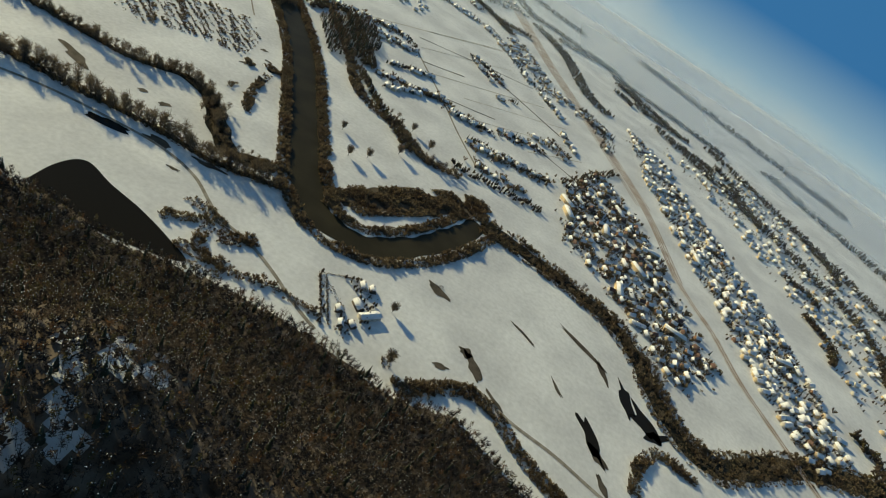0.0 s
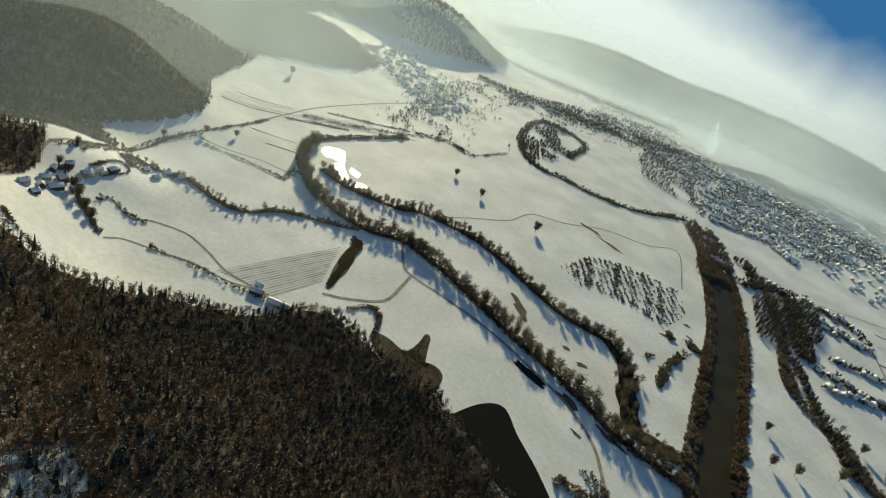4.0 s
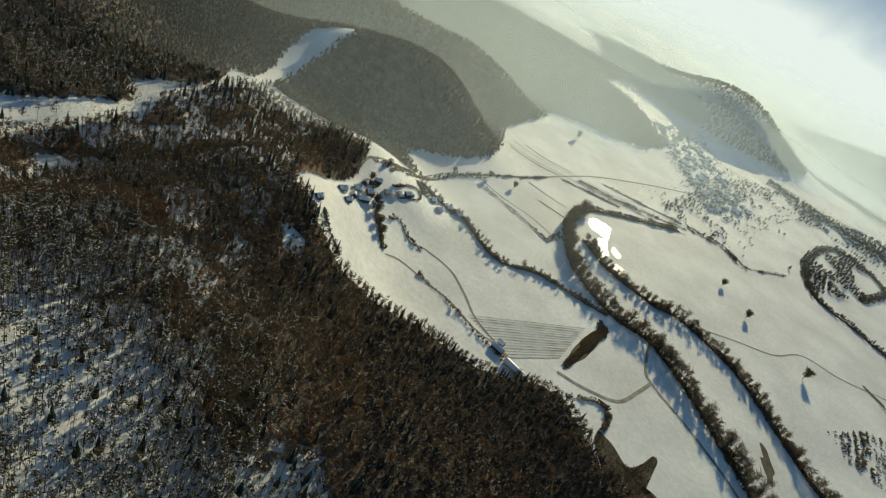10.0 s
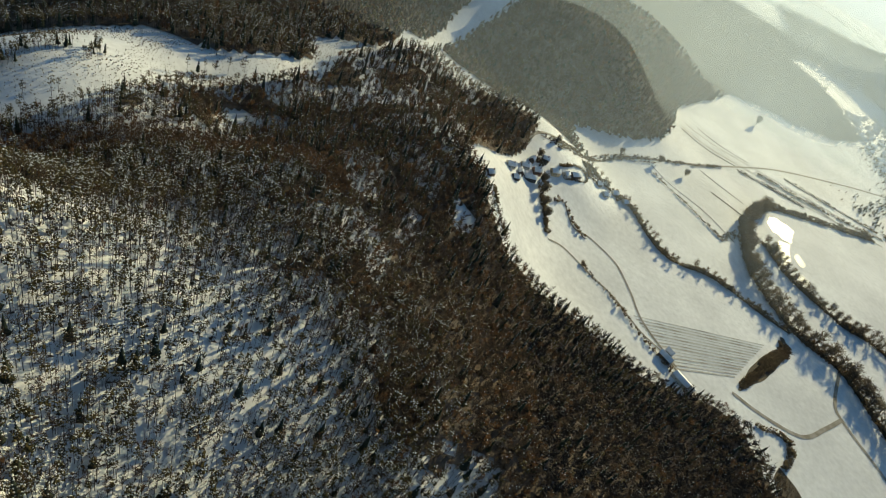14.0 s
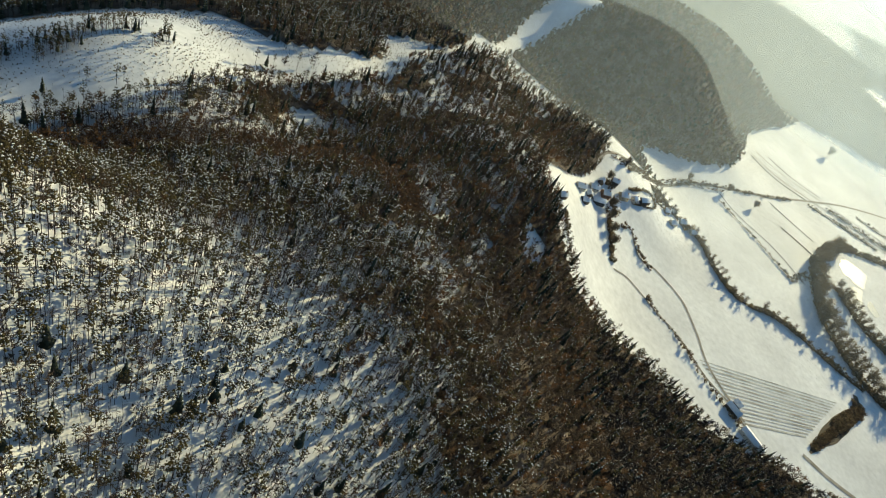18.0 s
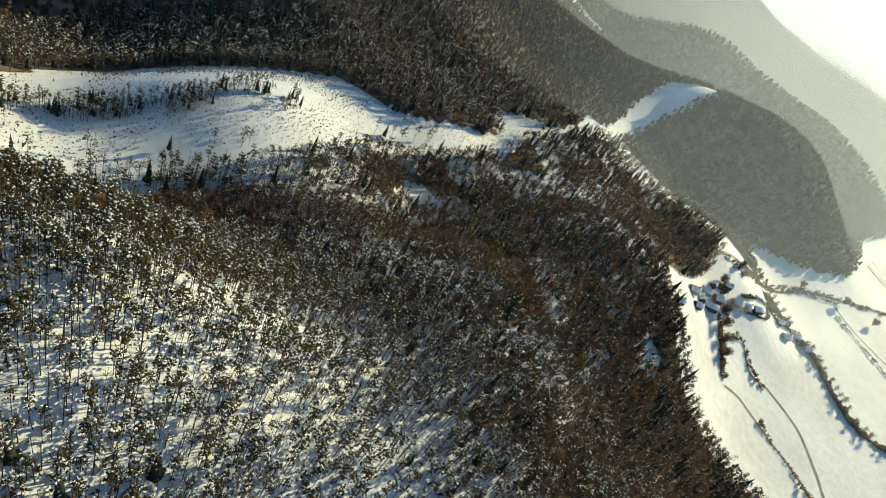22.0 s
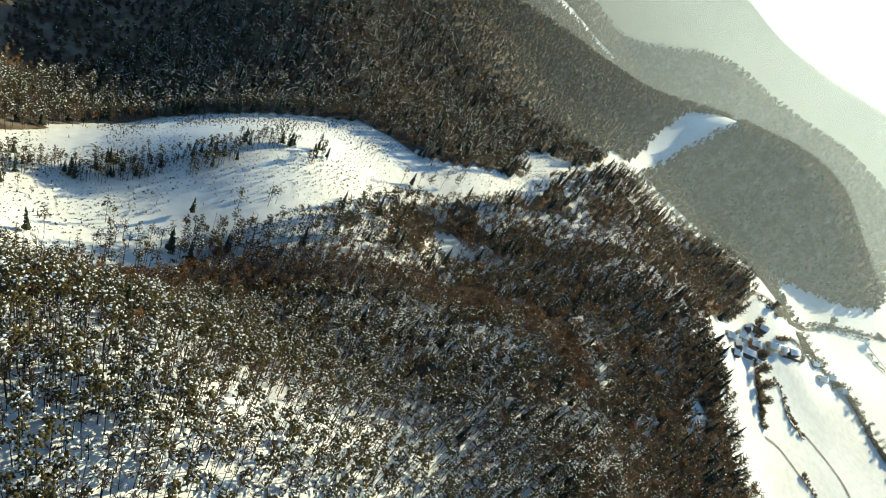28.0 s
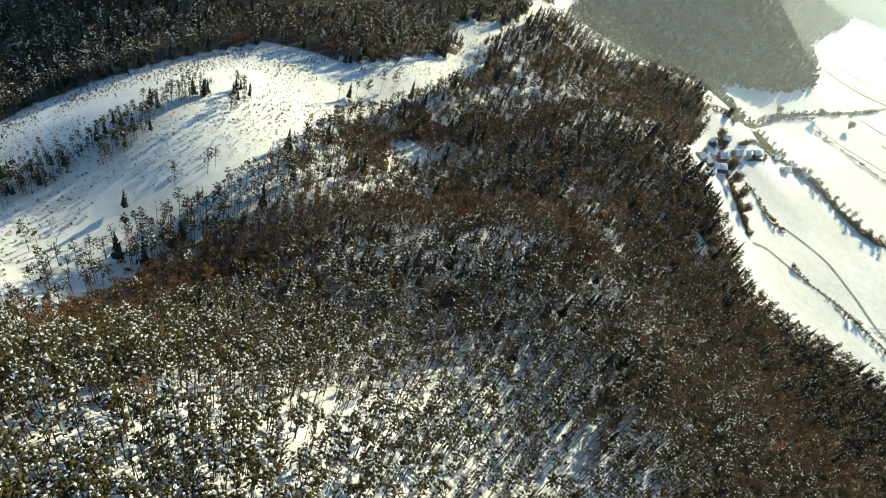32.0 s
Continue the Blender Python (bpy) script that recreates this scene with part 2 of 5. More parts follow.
def strip(name, points, width, mat, lift, label, category, step=8.0, wobble=0.0, ends=None):
    """A band along a line, laid on the ground; width may be one number or one for each point given."""
    line = spline(points, step)
    w = np.interp(np.linspace(0, 1, len(line)), np.linspace(0, 1, len(points)), np.broadcast_to(width, len(points)).astype(float))
    n = sides(line)
    k = np.arange(len(line))
    wl = w * 0.5 * (1 + wobble * np.sin(k * 0.9 + len(line)) * np.sin(k * 0.37))
    wr = w * 0.5 * (1 + wobble * np.sin(k * 0.71 + 2.0) * np.sin(k * 0.29 + 1.0))
    cols = []
    for f in (-1.0, -0.33, 0.33, 1.0):
        cols.append(line + n * ((wl if f > 0 else wr) * f)[:, None])
    q = np.stack(cols, 1).reshape(-1, 2)
    v = np.column_stack([q, height(q[:, 0], q[:, 1]) + lift])
    m = len(line)
    a = (np.arange(m - 1)[:, None] * 4 + np.arange(3)[None, :]).ravel()
    f = np.stack([a, a + 1, a + 5, a + 4], 1)
    ob = new(name, np_mesh(name, v, f, [mat], smooth=True))
    return tagged(ob, label, category, kind="structure")


def blot(name, points, mat, lift, label, category, kind="structure", rough=0.0):
    """A flat sheet with a smooth closed outline."""
    pts = list(points) + [points[0]]
    line = spline(pts, 5.0)[:-1]
    c = line.mean(0)
    k = np.arange(len(line))
    line = c + (line - c) * (1 + rough * np.sin(k * 1.3) * np.sin(k * 0.47 + 1))[:, None]
    rings = [line * f + c * (1 - f) for f in (1.0, 0.72, 0.40, 0.12)]
    q = np.vstack(rings + [c[None]])
    v = np.column_stack([q, height(q[:, 0], q[:, 1]) + lift])
    n = len(line)
    tri = []
    i = np.arange(n)
    j = (i + 1) % n
    for r in range(3):
        tri.append(np.stack([r * n + i, r * n + j, (r + 1) * n + j], 1))
        tri.append(np.stack([r * n + i, (r + 1) * n + j, (r + 1) * n + i], 1))
    tri.append(np.stack([3 * n + i, 3 * n + j, np.full(n, 4 * n)], 1))
    ob = new(name, np_mesh(name, v, np.vstack(tri), [mat], smooth=True))
    return tagged(ob, label, category, kind=kind)


# ---- water ----
RIVER = [(-700, 1312), (-581, 1180), (-460, 1030), (-360, 872), (-293, 764), (-235, 675), (-179, 628), (-120, 630), (-72, 680), (-35, 756), (-6, 851)]
RIVER_EAST = [(-6, 851), (47, 858), (158, 843), (244, 818), (297, 767), (328, 703), (372, 655), (423, 648), (555, 750), (688, 817), (900, 900)]
BROOK_WEST = [(-1199, 741), (-1164, 609), (-1120, 490), (-1015, 425), (-894, 413), (-824, 437), (-786, 462), (-749, 516), (-651, 548), (-525, 570), (-421, 593), (-329, 602), (-250, 635)]
BROOK_MID = [(-993, 458), (-924, 486), (-864, 551), (-846, 603), (-752, 668), (-635, 686), (-547, 701), (-490, 737), (-428, 718), (-377, 671), (-330, 638), (-280, 665)]
BROOK_VILLAGE = [(-938, 134), (-922, 172), (-910, 217), (-858, 243), (-828, 274), (-832, 330), (-818, 370), (-800, 405), (-784, 445)]
BROOK_FAR = [(-884, 1440), (-913, 1276), (-973, 1187), (-1054, 1137), (-1144, 1090), (-1330, 1194), (-1500, 1420), (-1340, 1470), (-1208, 1280)]
strip("water", RIVER, [40, 60, 68, 62, 60, 74, 64, 46, 40, 40, 36], WATER, 0.25, "dark unfrozen river between snowy banks", "river", wobble=0.16)
strip("water", RIVER_EAST, [36, 30, 30, 32, 30, 30, 36, 34, 36, 40, 40], WATER, 0.30, "dark narrow river arm among bare scrub", "river", wobble=0.2)
strip("water", BROOK_WEST, 9, WATER, 0.2, "dark tree-lined brook in the snow", "brook", wobble=0.25)
strip("water", BROOK_MID, [8, 8, 6, 5, 6, 7, 9, 10, 16, 26, 30, 24], WATER, 0.2, "dark backwater brook under bare trees", "brook", wobble=0.25)
strip("water", BROOK_VILLAGE, 3.5, WATER, 0.2, "narrow brook below the village", "brook", wobble=0.25)
strip("water", BROOK_FAR, 9, WATER, 0.2, "far brook winding between trees", "brook", wobble=0.25)
for ring in ([(-1095, 500), (-1090, 533), (-1052, 527), (-1034, 512), (-1046, 490), (-1075, 484)], [(-1028, 514), (-1000, 506), (-958, 497), (-962, 487), (-1000, 488), (-1026, 496)], [(-950, 506), (-941, 524), (-926, 521), (-930, 500)], [(-1010, 522), (-985, 532), (-972, 520), (-990, 512)]):
    blot("water", ring, ICE, 0.35, "streak of wet shining ice in the oxbow", "pond", rough=0.16)
blot("water", [(-404, 391), (-413, 447), (-402, 475), (-360, 466), (-318, 460), (-272, 448), (-236, 432), (-290, 408), (-350, 396)], PONDW, 0.4, "dark open pond at the edge of the forest", "pond")
BOG = [(-552, 368), (-535, 383), (-515, 390), (-510, 398), (-519, 416), (-536, 438), (-530, 442), (-513, 430), (-491, 414), (-479, 407), (-484, 418), (-473, 424), (-458, 420), (-438, 394), (-448, 371), (-480, 362), (-505, 358), (-535, 358)]
blot("water", BOG, REED, 0.35, "brown reedy bog pool beside the forest", "reeds")

# ---- roads, tracks, fields and thawed patches ----
strip("road", [(-760, 514), (-689, 481), (-660, 482), (-596, 515), (-525, 543), (-450, 559), (-385, 567), (-325, 556), (-264, 521), (-213, 511), (-169, 493), (-124, 469), (-89, 455)], 4.6, TRACK, 0.35, "narrow cleared valley road with dirty snow", "road")
strip("road", [(-628, 329), (-614, 363), (-608, 411), (-636, 450), (-662, 480)], 5.0, TRACK, 0.37, "bending farm track through the snow", "road")
strip("road", [(11, 452), (52, 494), (90, 516), (141, 503), (201, 497), (253, 485), (330, 470)], 5.0, TRACK, 0.35, "track along the foot of the wood", "road")
strip("road", [(-605, 272), (-640, 246), (-660, 217), (-698, 184), (-722, 148), (-736, 113), (-729, 90)], 2.6, TRACK, 0.35, "lane beside a hedge on snowy fields", "road")
strip("road", [(-628, 260), (-677, 222), (-723, 207), (-767, 186), (-786, 150), (-784, 124), (-812, 105)], 2.8, TRACK, 0.36, "curving lane up to the village", "road")
strip("road", [(-862, 30), (-894, 48), (-955, 128), (-1046, 208), (-1121, 311), (-1240, 462), (-1320, 575), (-1405, 753), (-1500, 1000)], 5.0, TRACK, 0.35, "country road from the village across the plain", "road")
strip("road", [(-836, 609), (-840, 704), (-838, 794), (-868, 878), (-837, 947), (-815, 1056), (-757, 1133), (-730, 1215), (-600, 1070)], 3.0, TRACK, 0.3, "faint meadow path in the snow", "path")
strip("road", [(-420, 1500), (-338, 1391), (-239, 1261), (-150, 1135), (-75, 1040)], 4.0, TRACK, 0.35, "straight field road with a dark verge", "road")
strip("road", [(-1068, 260), (-1035, 302), (-1003, 352), (-952, 396)], 1.6, EARTH, 0.3, "thin dark ditch between fields", "ditch")
strip("road", [(-1082, 377), (-1064, 408), (-1047, 434)], 4.0, EARTH, 0.3, "short dark ditch in a field", "ditch")
RAIL = [(-860, 3640), (-440, 2760), (-120, 2110), (140, 1645), (287, 1364), (373, 1103), (441, 991), (487, 885), (560, 776), (760, 480)]
strip("railway", RAIL, [58, 58, 58, 58, 52, 38, 26, 18, 14, 14], BALLAST, 0.35, "railway yard of ballast and snow", "railway", step=20)
for off in (-23, -16, -9, -3, 3, 9, 17):
    line = spline(RAIL if abs(off) < 5 else RAIL[:6] if abs(off) < 12 else RAIL[:5], 60.0)
    line = line + sides(line) * off
    strip("railway", [tuple(p) for p in line], 1.7, METAL_RAIL, 0.75, "rusty railway track across the plain", "railway", step=30)
for k in range(15):
    f = k / 14
    a, b = (-681 + 55 * f, 210 + 50 * f), (-735 + 80 * f, 395 - 57 * f)
    strip("furrow", [a, ((a[0] + b[0]) / 2, (a[1] + b[1]) / 2), b], 1.0 + 0.7 * (k % 3), STUBBLE, 0.3, "ploughed strip showing through the snow", "field", wobble=0.3)
for a, b, w in (((-1276, 335), (-1205, 660), 5), ((-1300, 350), (-1230, 690), 3), ((-1215, 520), (-1190, 760), 4), ((-560, 1420), (-250, 1900), 5), ((-300, 1350), (-40, 1620), 4),
                ((-200, 1330), (40, 1560), 3), ((-380, 1480), (-180, 1760), 3), ((-150, 1240), (60, 1440), 3), ((-420, 1640), (-260, 1900), 4), ((-10, 1260), (110, 1400), 3)):
    strip("furrow", [a, ((a[0] + b[0]) / 2, (a[1] + b[1]) / 2), b], w, STUBBLE, 0.3, "field strip with stubble under thin snow", "field", step=20, wobble=0.3)
PATCHES = [  # centre, half length, half width, turn: pools and thawed earth in the meadows
    (-4, 637, 19, 8, -20), (46, 516, 10, 4, 20), (78, 548, 24, 7, -50), (64, 562, 10, 8, 0), (119, 516, 20, 3, -35), (120, 662, 24, 3, -26), (204, 715, 42, 4, -26), (242, 688, 26, 4, -60),
    (282, 664, 38, 9, -70), (312, 640, 34, 16, -50), (328, 628, 22, 12, 30), (240, 556, 34, 9, -55), (252, 536, 20, 8, -40), (185, 602, 16, 3, -50), (262, 500, 18, 5, -60),
    (-450, 549, 30, 9, 14), (-392, 574, 18, 7, 8), (-331, 589, 24, 5, 15), (-347, 546, 8, 3, 10), (-572, 628, 34, 8, -15),
    (-448, 911, 16, 10, 20), (-432, 850, 30, 9, 110), (-402, 778, 26, 7, 118), (-482, 880, 12, 5, 60), (-482, 647, 7, 5, 10), (-448, 646, 9, 6, 30), (-500, 960, 8, 4, 30), (-470, 930, 7, 4, 0),
    (-760, 1010, 36, 6, 10), (-815, 1010, 30, 5, 20)]
for x, y, a, b, turn in PATCHES:
    c, s = math.cos(radians(turn)), math.sin(radians(turn))
    ring = []
    for k in range(13):
        t, r = k * 2 * math.pi / 13, 0.55 + 0.75 * random.random()
        u, v = a * r * math.cos(t), b * r * math.sin(t)
        ring.append((x + u * c - v * s, y + u * s + v * c))
    blot("thaw_patch", ring, EARTH if b < 9 else PONDW, 0.32, "dark wet patch of thawed meadow in the snow", "patch")
strip("bog", [(-768, 430), (-740, 425), (-719, 405), (-677, 372), (-636, 339)], [6, 13, 22, 14, 3], REED, 0.35, "dark reed bed in a hollow of the field", "reeds", wobble=0.2)
strip("river_isle", [(-190, 690), (-140, 760), (-80, 830), (-30, 880)], [30, 60, 60, 30], REED, 0.35, "brown scrubby island bank of the river", "reeds", wobble=0.2)


# ---- shapes of trees ----
rng = np.random.default_rng(7)


def tetra(c, sx, sz, rnd):
    """A small lopsided clump: four corners, three faces."""
    a = rnd.uniform(0, 2 * math.pi)
    p = np.array([[math.cos(a), math.sin(a), -0.3], [math.cos(a + 2.1), math.sin(a + 2.1), -0.25], [math.cos(a + 4.2), math.sin(a + 4.2), -0.35], [0.25 * math.cos(a), 0.25 * math.sin(a), 0.9]])
    p *= rnd.uniform(0.75, 1.25, (4, 1)) * np.array([sx, sx, sz])
    return p + c, np.array([[0, 1, 3], [1, 2, 3], [2, 0, 3]])


def trunk_shape(h, r, lean=(0, 0), n=3):
    v, f = [], []
    for z, k in ((-1.0, 1.0), (h, 0.35)):
        for i in range(n):
            a = i * 2 * math.pi / n
            v.append((r * k * math.cos(a) + lean[0] * max(z, 0) / h, r * k * math.sin(a) + lean[1] * max(z, 0) / h, z))
    for i in range(n):
        j = (i + 1) % n
        f += [(i, j, n + j), (i, n + j, n + i)]
    return np.array(v), np.array(f)


def gather(pieces):
    """Joins (verts, faces, material number) pieces."""
    vs, fs, ms, base = [], [], [], 0
    for v, f, m in pieces:
        vs.append(v)
        fs.append(np.asarray(f) + base)
        ms.append(np.full(len(f), m))
        base += len(v)
    return np.vstack(vs), np.vstack(fs), np.concatenate(ms)


TREE_MATS = [BARK, TWIG, RUSSET, NEEDLE, SPRUCE, TUFT_SNOW, BRUSH, BANK_TWIG]


def spray(h, low, reach, count, width, rnd, up=0.5):
    """Bare branches: thin slivers that spread from the upper stem, and twigs on them."""
    v, f = [], []

    def sliver(p, q, w):
        d = q - p
        n = np.cross(d, rnd.normal(size=3))
        n = n / (np.linalg.norm(n) + 1e-9) * w * 0.5
        b = len(v)
        v.extend((p - n, p + n, q))
        f.append((b, b + 1, b + 2))

    for _ in range(count):
        z = h * (low + (1 - low) * rnd.random() ** 0.8 * 0.85)
        a = rnd.uniform(0, 2 * math.pi)
        k = reach * (0.45 + 0.75 * math.sin(2.4 * (1.0 - (z / h - low) / (1 - low)) ** 0.8)) * rnd.uniform(0.6, 1.1)
        p = np.array([0, 0, z])
        q = p + np.array([math.cos(a) * k, math.sin(a) * k, k * up * rnd.uniform(0.6, 1.6)])
        sliver(p, q, width)
        for _ in range(2):
            m = p + (q - p) * rnd.uniform(0.35, 0.9)
            e = m + np.array([rnd.normal() * k * 0.3, rnd.normal() * k * 0.3, abs(rnd.normal()) * k * 0.35 + 0.3])
            sliver(m, e, width * 0.8)
    return np.array(v), np.array(f)


def bare_shape(seed, h=15.0, count=13, reach=3.3, width=1.0):
    rnd = np.random.default_rng(seed)
    tv, tf = trunk_shape(h * 0.85, 0.22)
    sv, sf = spray(h, 0.35, reach, count, width, rnd)
    fleck = [(*tetra(np.array([rnd.normal() * 1.1, rnd.normal() * 1.1, h * rnd.uniform(0.75, 0.98)]), 0.42, 0.3, rnd), 5) for _ in range(1 + seed % 2)]
    return gather([(tv, tf, 0), (sv, sf, 1)] + fleck)


def pole_shape(seed, h=15.0):
    """A slender forest tree: a long bare stem and a few thin ascending branches."""
    rnd = np.random.default_rng(seed)
    lean = rnd.normal(size=2) * 0.5
    pieces = [(*trunk_shape(h, 0.17, lean), 0)]
    sv, sf = spray(h, 0.42, 1.7, 7, 0.17, rnd, 0.9)
    pieces.append((sv, sf, 1))
    if seed % 3 == 0:
        pieces.append((*tetra(np.array([lean[0], lean[1], h * 0.96]), 0.32, 0.25, rnd), 5))
    return gather(pieces)


def russet_shape(seed, h=13.0, count=26):
    rnd = np.random.default_rng(seed)
    tv, tf = trunk_shape(h * 0.8, 0.18)
    sv, sf = spray(h, 0.25, 2.5, 6, 0.5, rnd)
    v, f = [], []
    for _ in range(count):
        z = h * rnd.uniform(0.25, 1.0)
        a, k = rnd.uniform(0, 6.28), 2.4 * math.sqrt(rnd.random()) * (1.25 - z / h * 0.8)
        c = np.array([math.cos(a) * k, math.sin(a) * k, z])
        b = len(v)
        v.extend(c + rnd.normal(size=(3, 3)) * 0.62)
        f.append((b, b + 1, b + 2))
    return gather([(tv, tf, 0), (sv, sf, 1), (np.array(v), np.array(f), 2)])


def pine_shape(seed, h=16.0, tufts=26, snow=6):
    rnd = np.random.default_rng(seed)
    lean = rnd.normal(size=2) * 0.4
    pieces = [(*trunk_shape(h, 0.19, lean), 0)]
    tops = []
    for _ in range(tufts):
        z = h * rnd.uniform(0.58, 1.02)
        k = 1.9 * math.sqrt(rnd.random()) * (1.35 - 0.75 * (z / h - 0.58) / 0.44)
        a = rnd.uniform(0, 6.28)
        c = np.array([math.cos(a) * k + lean[0] * z / h, math.sin(a) * k + lean[1] * z / h, z])
        pieces.append((*tetra(c, rnd.uniform(0.38, 0.82), rnd.uniform(0.35, 0.7), rnd), 3))
        tops.append(c)
    for c in tops[:snow]:
        pieces.append((*tetra(c + np.array([0, 0, 0.4]), rnd.uniform(0.28, 0.58), 0.36, rnd), 5))
    sv, sf = spray(h, 0.4, 1.6, 4, 0.22, rnd, 0.2)
    pieces.append((sv, sf, 0))
    return gather(pieces)


def spruce_shape(seed, h=17.0, tiers=6, sides_n=6):
    rnd = np.random.default_rng(seed)
    pieces = [(*trunk_shape(h * 0.95, 0.2), 0)]
    for k in range(tiers):
        z0 = h * (0.16 + 0.80 * k / tiers)
        r = 2.5 * (1 - k / (tiers + 0.6))
        v = [(0, 0, z0 + h * 0.23)]
        for i in range(sides_n):
            a = i * 6.283 / sides_n + rnd.uniform(-0.3, 0.3)
            rr = r * rnd.uniform(0.65, 1.25)
            v.append((rr * math.cos(a), rr * math.sin(a), z0 - rnd.uniform(0, 0.6)))
        f = [(0, 1 + i, 1 + (i + 1) % sides_n) for i in range(sides_n)]
        pieces.append((np.array(v), np.array(f), 4))
        if k > 0:
            a = rnd.uniform(0, 6.28)
            c = np.array([math.cos(a) * r * 0.55, math.sin(a) * r * 0.55, z0 + h * 0.09])
            pieces.append((*tetra(c, 0.55, 0.25, rnd), 5))
    return gather(pieces)


def far_shape(seed, m, h=10.5):
    rnd = np.random.default_rng(seed)
    pieces = []
    for k in range(4):
        z = h * (0.30 + 0.55 * k / 3)
        a = rnd.uniform(0, 6.28)
        c = np.array([math.cos(a) * 1.5, math.sin(a) * 1.5, z])
        pieces.append((*tetra(c, 3.5 * (1.1 - 0.4 * k / 3), 2.0, rnd), m))
    if m in (3, 4):
        pieces.append((*tetra(np.array([0.5, 0.3, h * 0.8]), 0.9, 0.5, rnd), 5))
    return gather(pieces)


def dense_shape(seed, m, h=13.0, count=17):
    """A tree of the closed stand, of which only the full crown shows."""
    rnd = np.random.default_rng(seed)
    sv, sf = spray(h, 0.30, 3.1, count, 0.85, rnd, 0.55)
    pieces = [(sv, sf, m)]
    if seed % 2 == 0:
        pieces.append((*tetra(np.array([rnd.normal() * 0.8, rnd.normal() * 0.8, h * 0.95]), 0.42, 0.3, rnd), 5))
    return gather(pieces)


BARE = [bare_shape(s, 15.0 + s % 3, 18, 2.9, 0.40) for s in range(5)]
POLE = [pole_shape(160 + s, 13.0 + 1.2 * s) for s in range(5)]
# last three dense crowns take bark colour, darkened to stand in for slope shade
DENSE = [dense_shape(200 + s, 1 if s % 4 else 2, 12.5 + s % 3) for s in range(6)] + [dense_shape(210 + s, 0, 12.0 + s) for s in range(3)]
RUST = [russet_shape(20 + s, 12.0 + s) for s in range(3)]
PINE = [pine_shape(40 + s, 15.5 + s % 3, 26, 3 + 4 * (s % 3)) for s in range(6)]
SPRU = [spruce_shape(60 + s, 15.0 + 2 * s) for s in range(3)]
FARK = [far_shape(80, 1), far_shape(81, 1), far_shape(82, 3), far_shape(83, 4), far_shape(84, 2)]


def wood(name, shapes, xy, kinds, size, label, category="wood"):
    """One stretch of woodland: many trees of the given shapes, joined."""
    vs, fs, ms, base = [], [], [], 0
    turn = rng.uniform(0, 6.283, len(xy))
    z = height(xy[:, 0], xy[:, 1])
    for k, (v, f, m) in enumerate(shapes):
        sel = np.where(kinds == k)[0]
        if not len(sel):
            continue
        c, s = np.cos(turn[sel])[:, None], np.sin(turn[sel])[:, None]
        sc = size[sel][:, None]
        X = (v[None, :, 0] * c - v[None, :, 1] * s) * sc + xy[sel, 0][:, None]
        Y = (v[None, :, 0] * s + v[None, :, 1] * c) * sc + xy[sel, 1][:, None]
        Z = v[None, :, 2] * sc + z[sel][:, None]
        vs.append(np.stack([X, Y, Z], 2).reshape(-1, 3))
        fs.append((f[None] + (np.arange(len(sel)) * len(v))[:, None, None]).reshape(-1, 3) + base)
        ms.append(np.tile(m, len(sel)))
        base += len(v) * len(sel)
    ob = new(name, np_mesh(name, np.vstack(vs), np.vstack(fs), TREE_MATS, np.concatenate(ms)))
    return tagged(ob, label, category, kind="stuff")


def inside(poly, x, y):
    poly = np.array(poly, float)
    r = np.zeros(x.shape, bool)
    j = len(poly) - 1
    for i in range(len(poly)):
        (xi, yi), (xj, yj) = poly[i], poly[j]
        hit = ((yi > y) != (yj > y)) & (x < (xj - xi) * (y - yi) / (yj - yi + 1e-12) + xi)
        r ^= hit
        j = i
    return r


def scatter(x0, x1, y0, y1, step):
    X, Y = np.meshgrid(np.arange(x0, x1, step), np.arange(y0, y1, step))
    p = np.stack([X.ravel(), Y.ravel()], 1)
    return p + rng.uniform(-0.48, 0.48, p.shape) * step


def near_line(points, p, reach):
    line = spline(points, 6.0)
    d = np.full(len(p), 1e9)
    for q in line:
        d = np.minimum(d, np.hypot(p[:, 0] - q[0], p[:, 1] - q[1]))
    return d < reach


def field_noise(p, scale, seed=0.0):
    x, y = p[:, 0] / scale + seed, p[:, 1] / scale - seed
    return (np.sin(x + 1.7 * np.sin(y * 0.8)) + np.sin(y * 1.3 + 1.2 * np.sin(x * 0.7)) + np.sin((x + y) * 0.71 + 2.0)) / 3


# ---- the near forest ----
FOREST = [(330, 330), (200, 430), (90, 478), (16, 450), (-29, 456), (-89, 461), (-196, 449), (-232, 440), (-300, 418), (-380, 420), (-420, 412), (-450, 412),
          (-512, 370), (-566, 354), (-600, 340), (-613, 300), (-604, 262), (-606, 225), (-640, 150), (-643, 100), (-645, 62), (-652, 32), (-672, 2), (-694, -20),
          (-705, -44), (-760, -8), (-822, 28), (-858, 34), (-935, 40), (-953, -14), (-958, -77), (-966, -131), (-900, -175), (-843, -198), (-780, -226), (-735, -222), (-680, -256),
          (-640, -280), (-616, -298), (-580, -311), (-516, -321), (-490, -335), (-462, -358), (-430, -382), (-386, -392), (-330, -440), (-200, -620), (300, -600), (450, 0)]
CLEARING = [(-380, -405), (-430, -384), (-462, -358), (-516, -320), (-616, -300), (-640, -282), (-680, -258), (-735, -222), (-800, -200), (-838, -190), (-836, -204), (-820, -230), (-792, -250), (-768, -242), (-748, -232),
            (-668, -286), (-653, -303), (-650, -334), (-646, -368), (-618, -394), (-573, -438), (-550, -466), (-488, -479), (-425, -472), (-395, -452)]
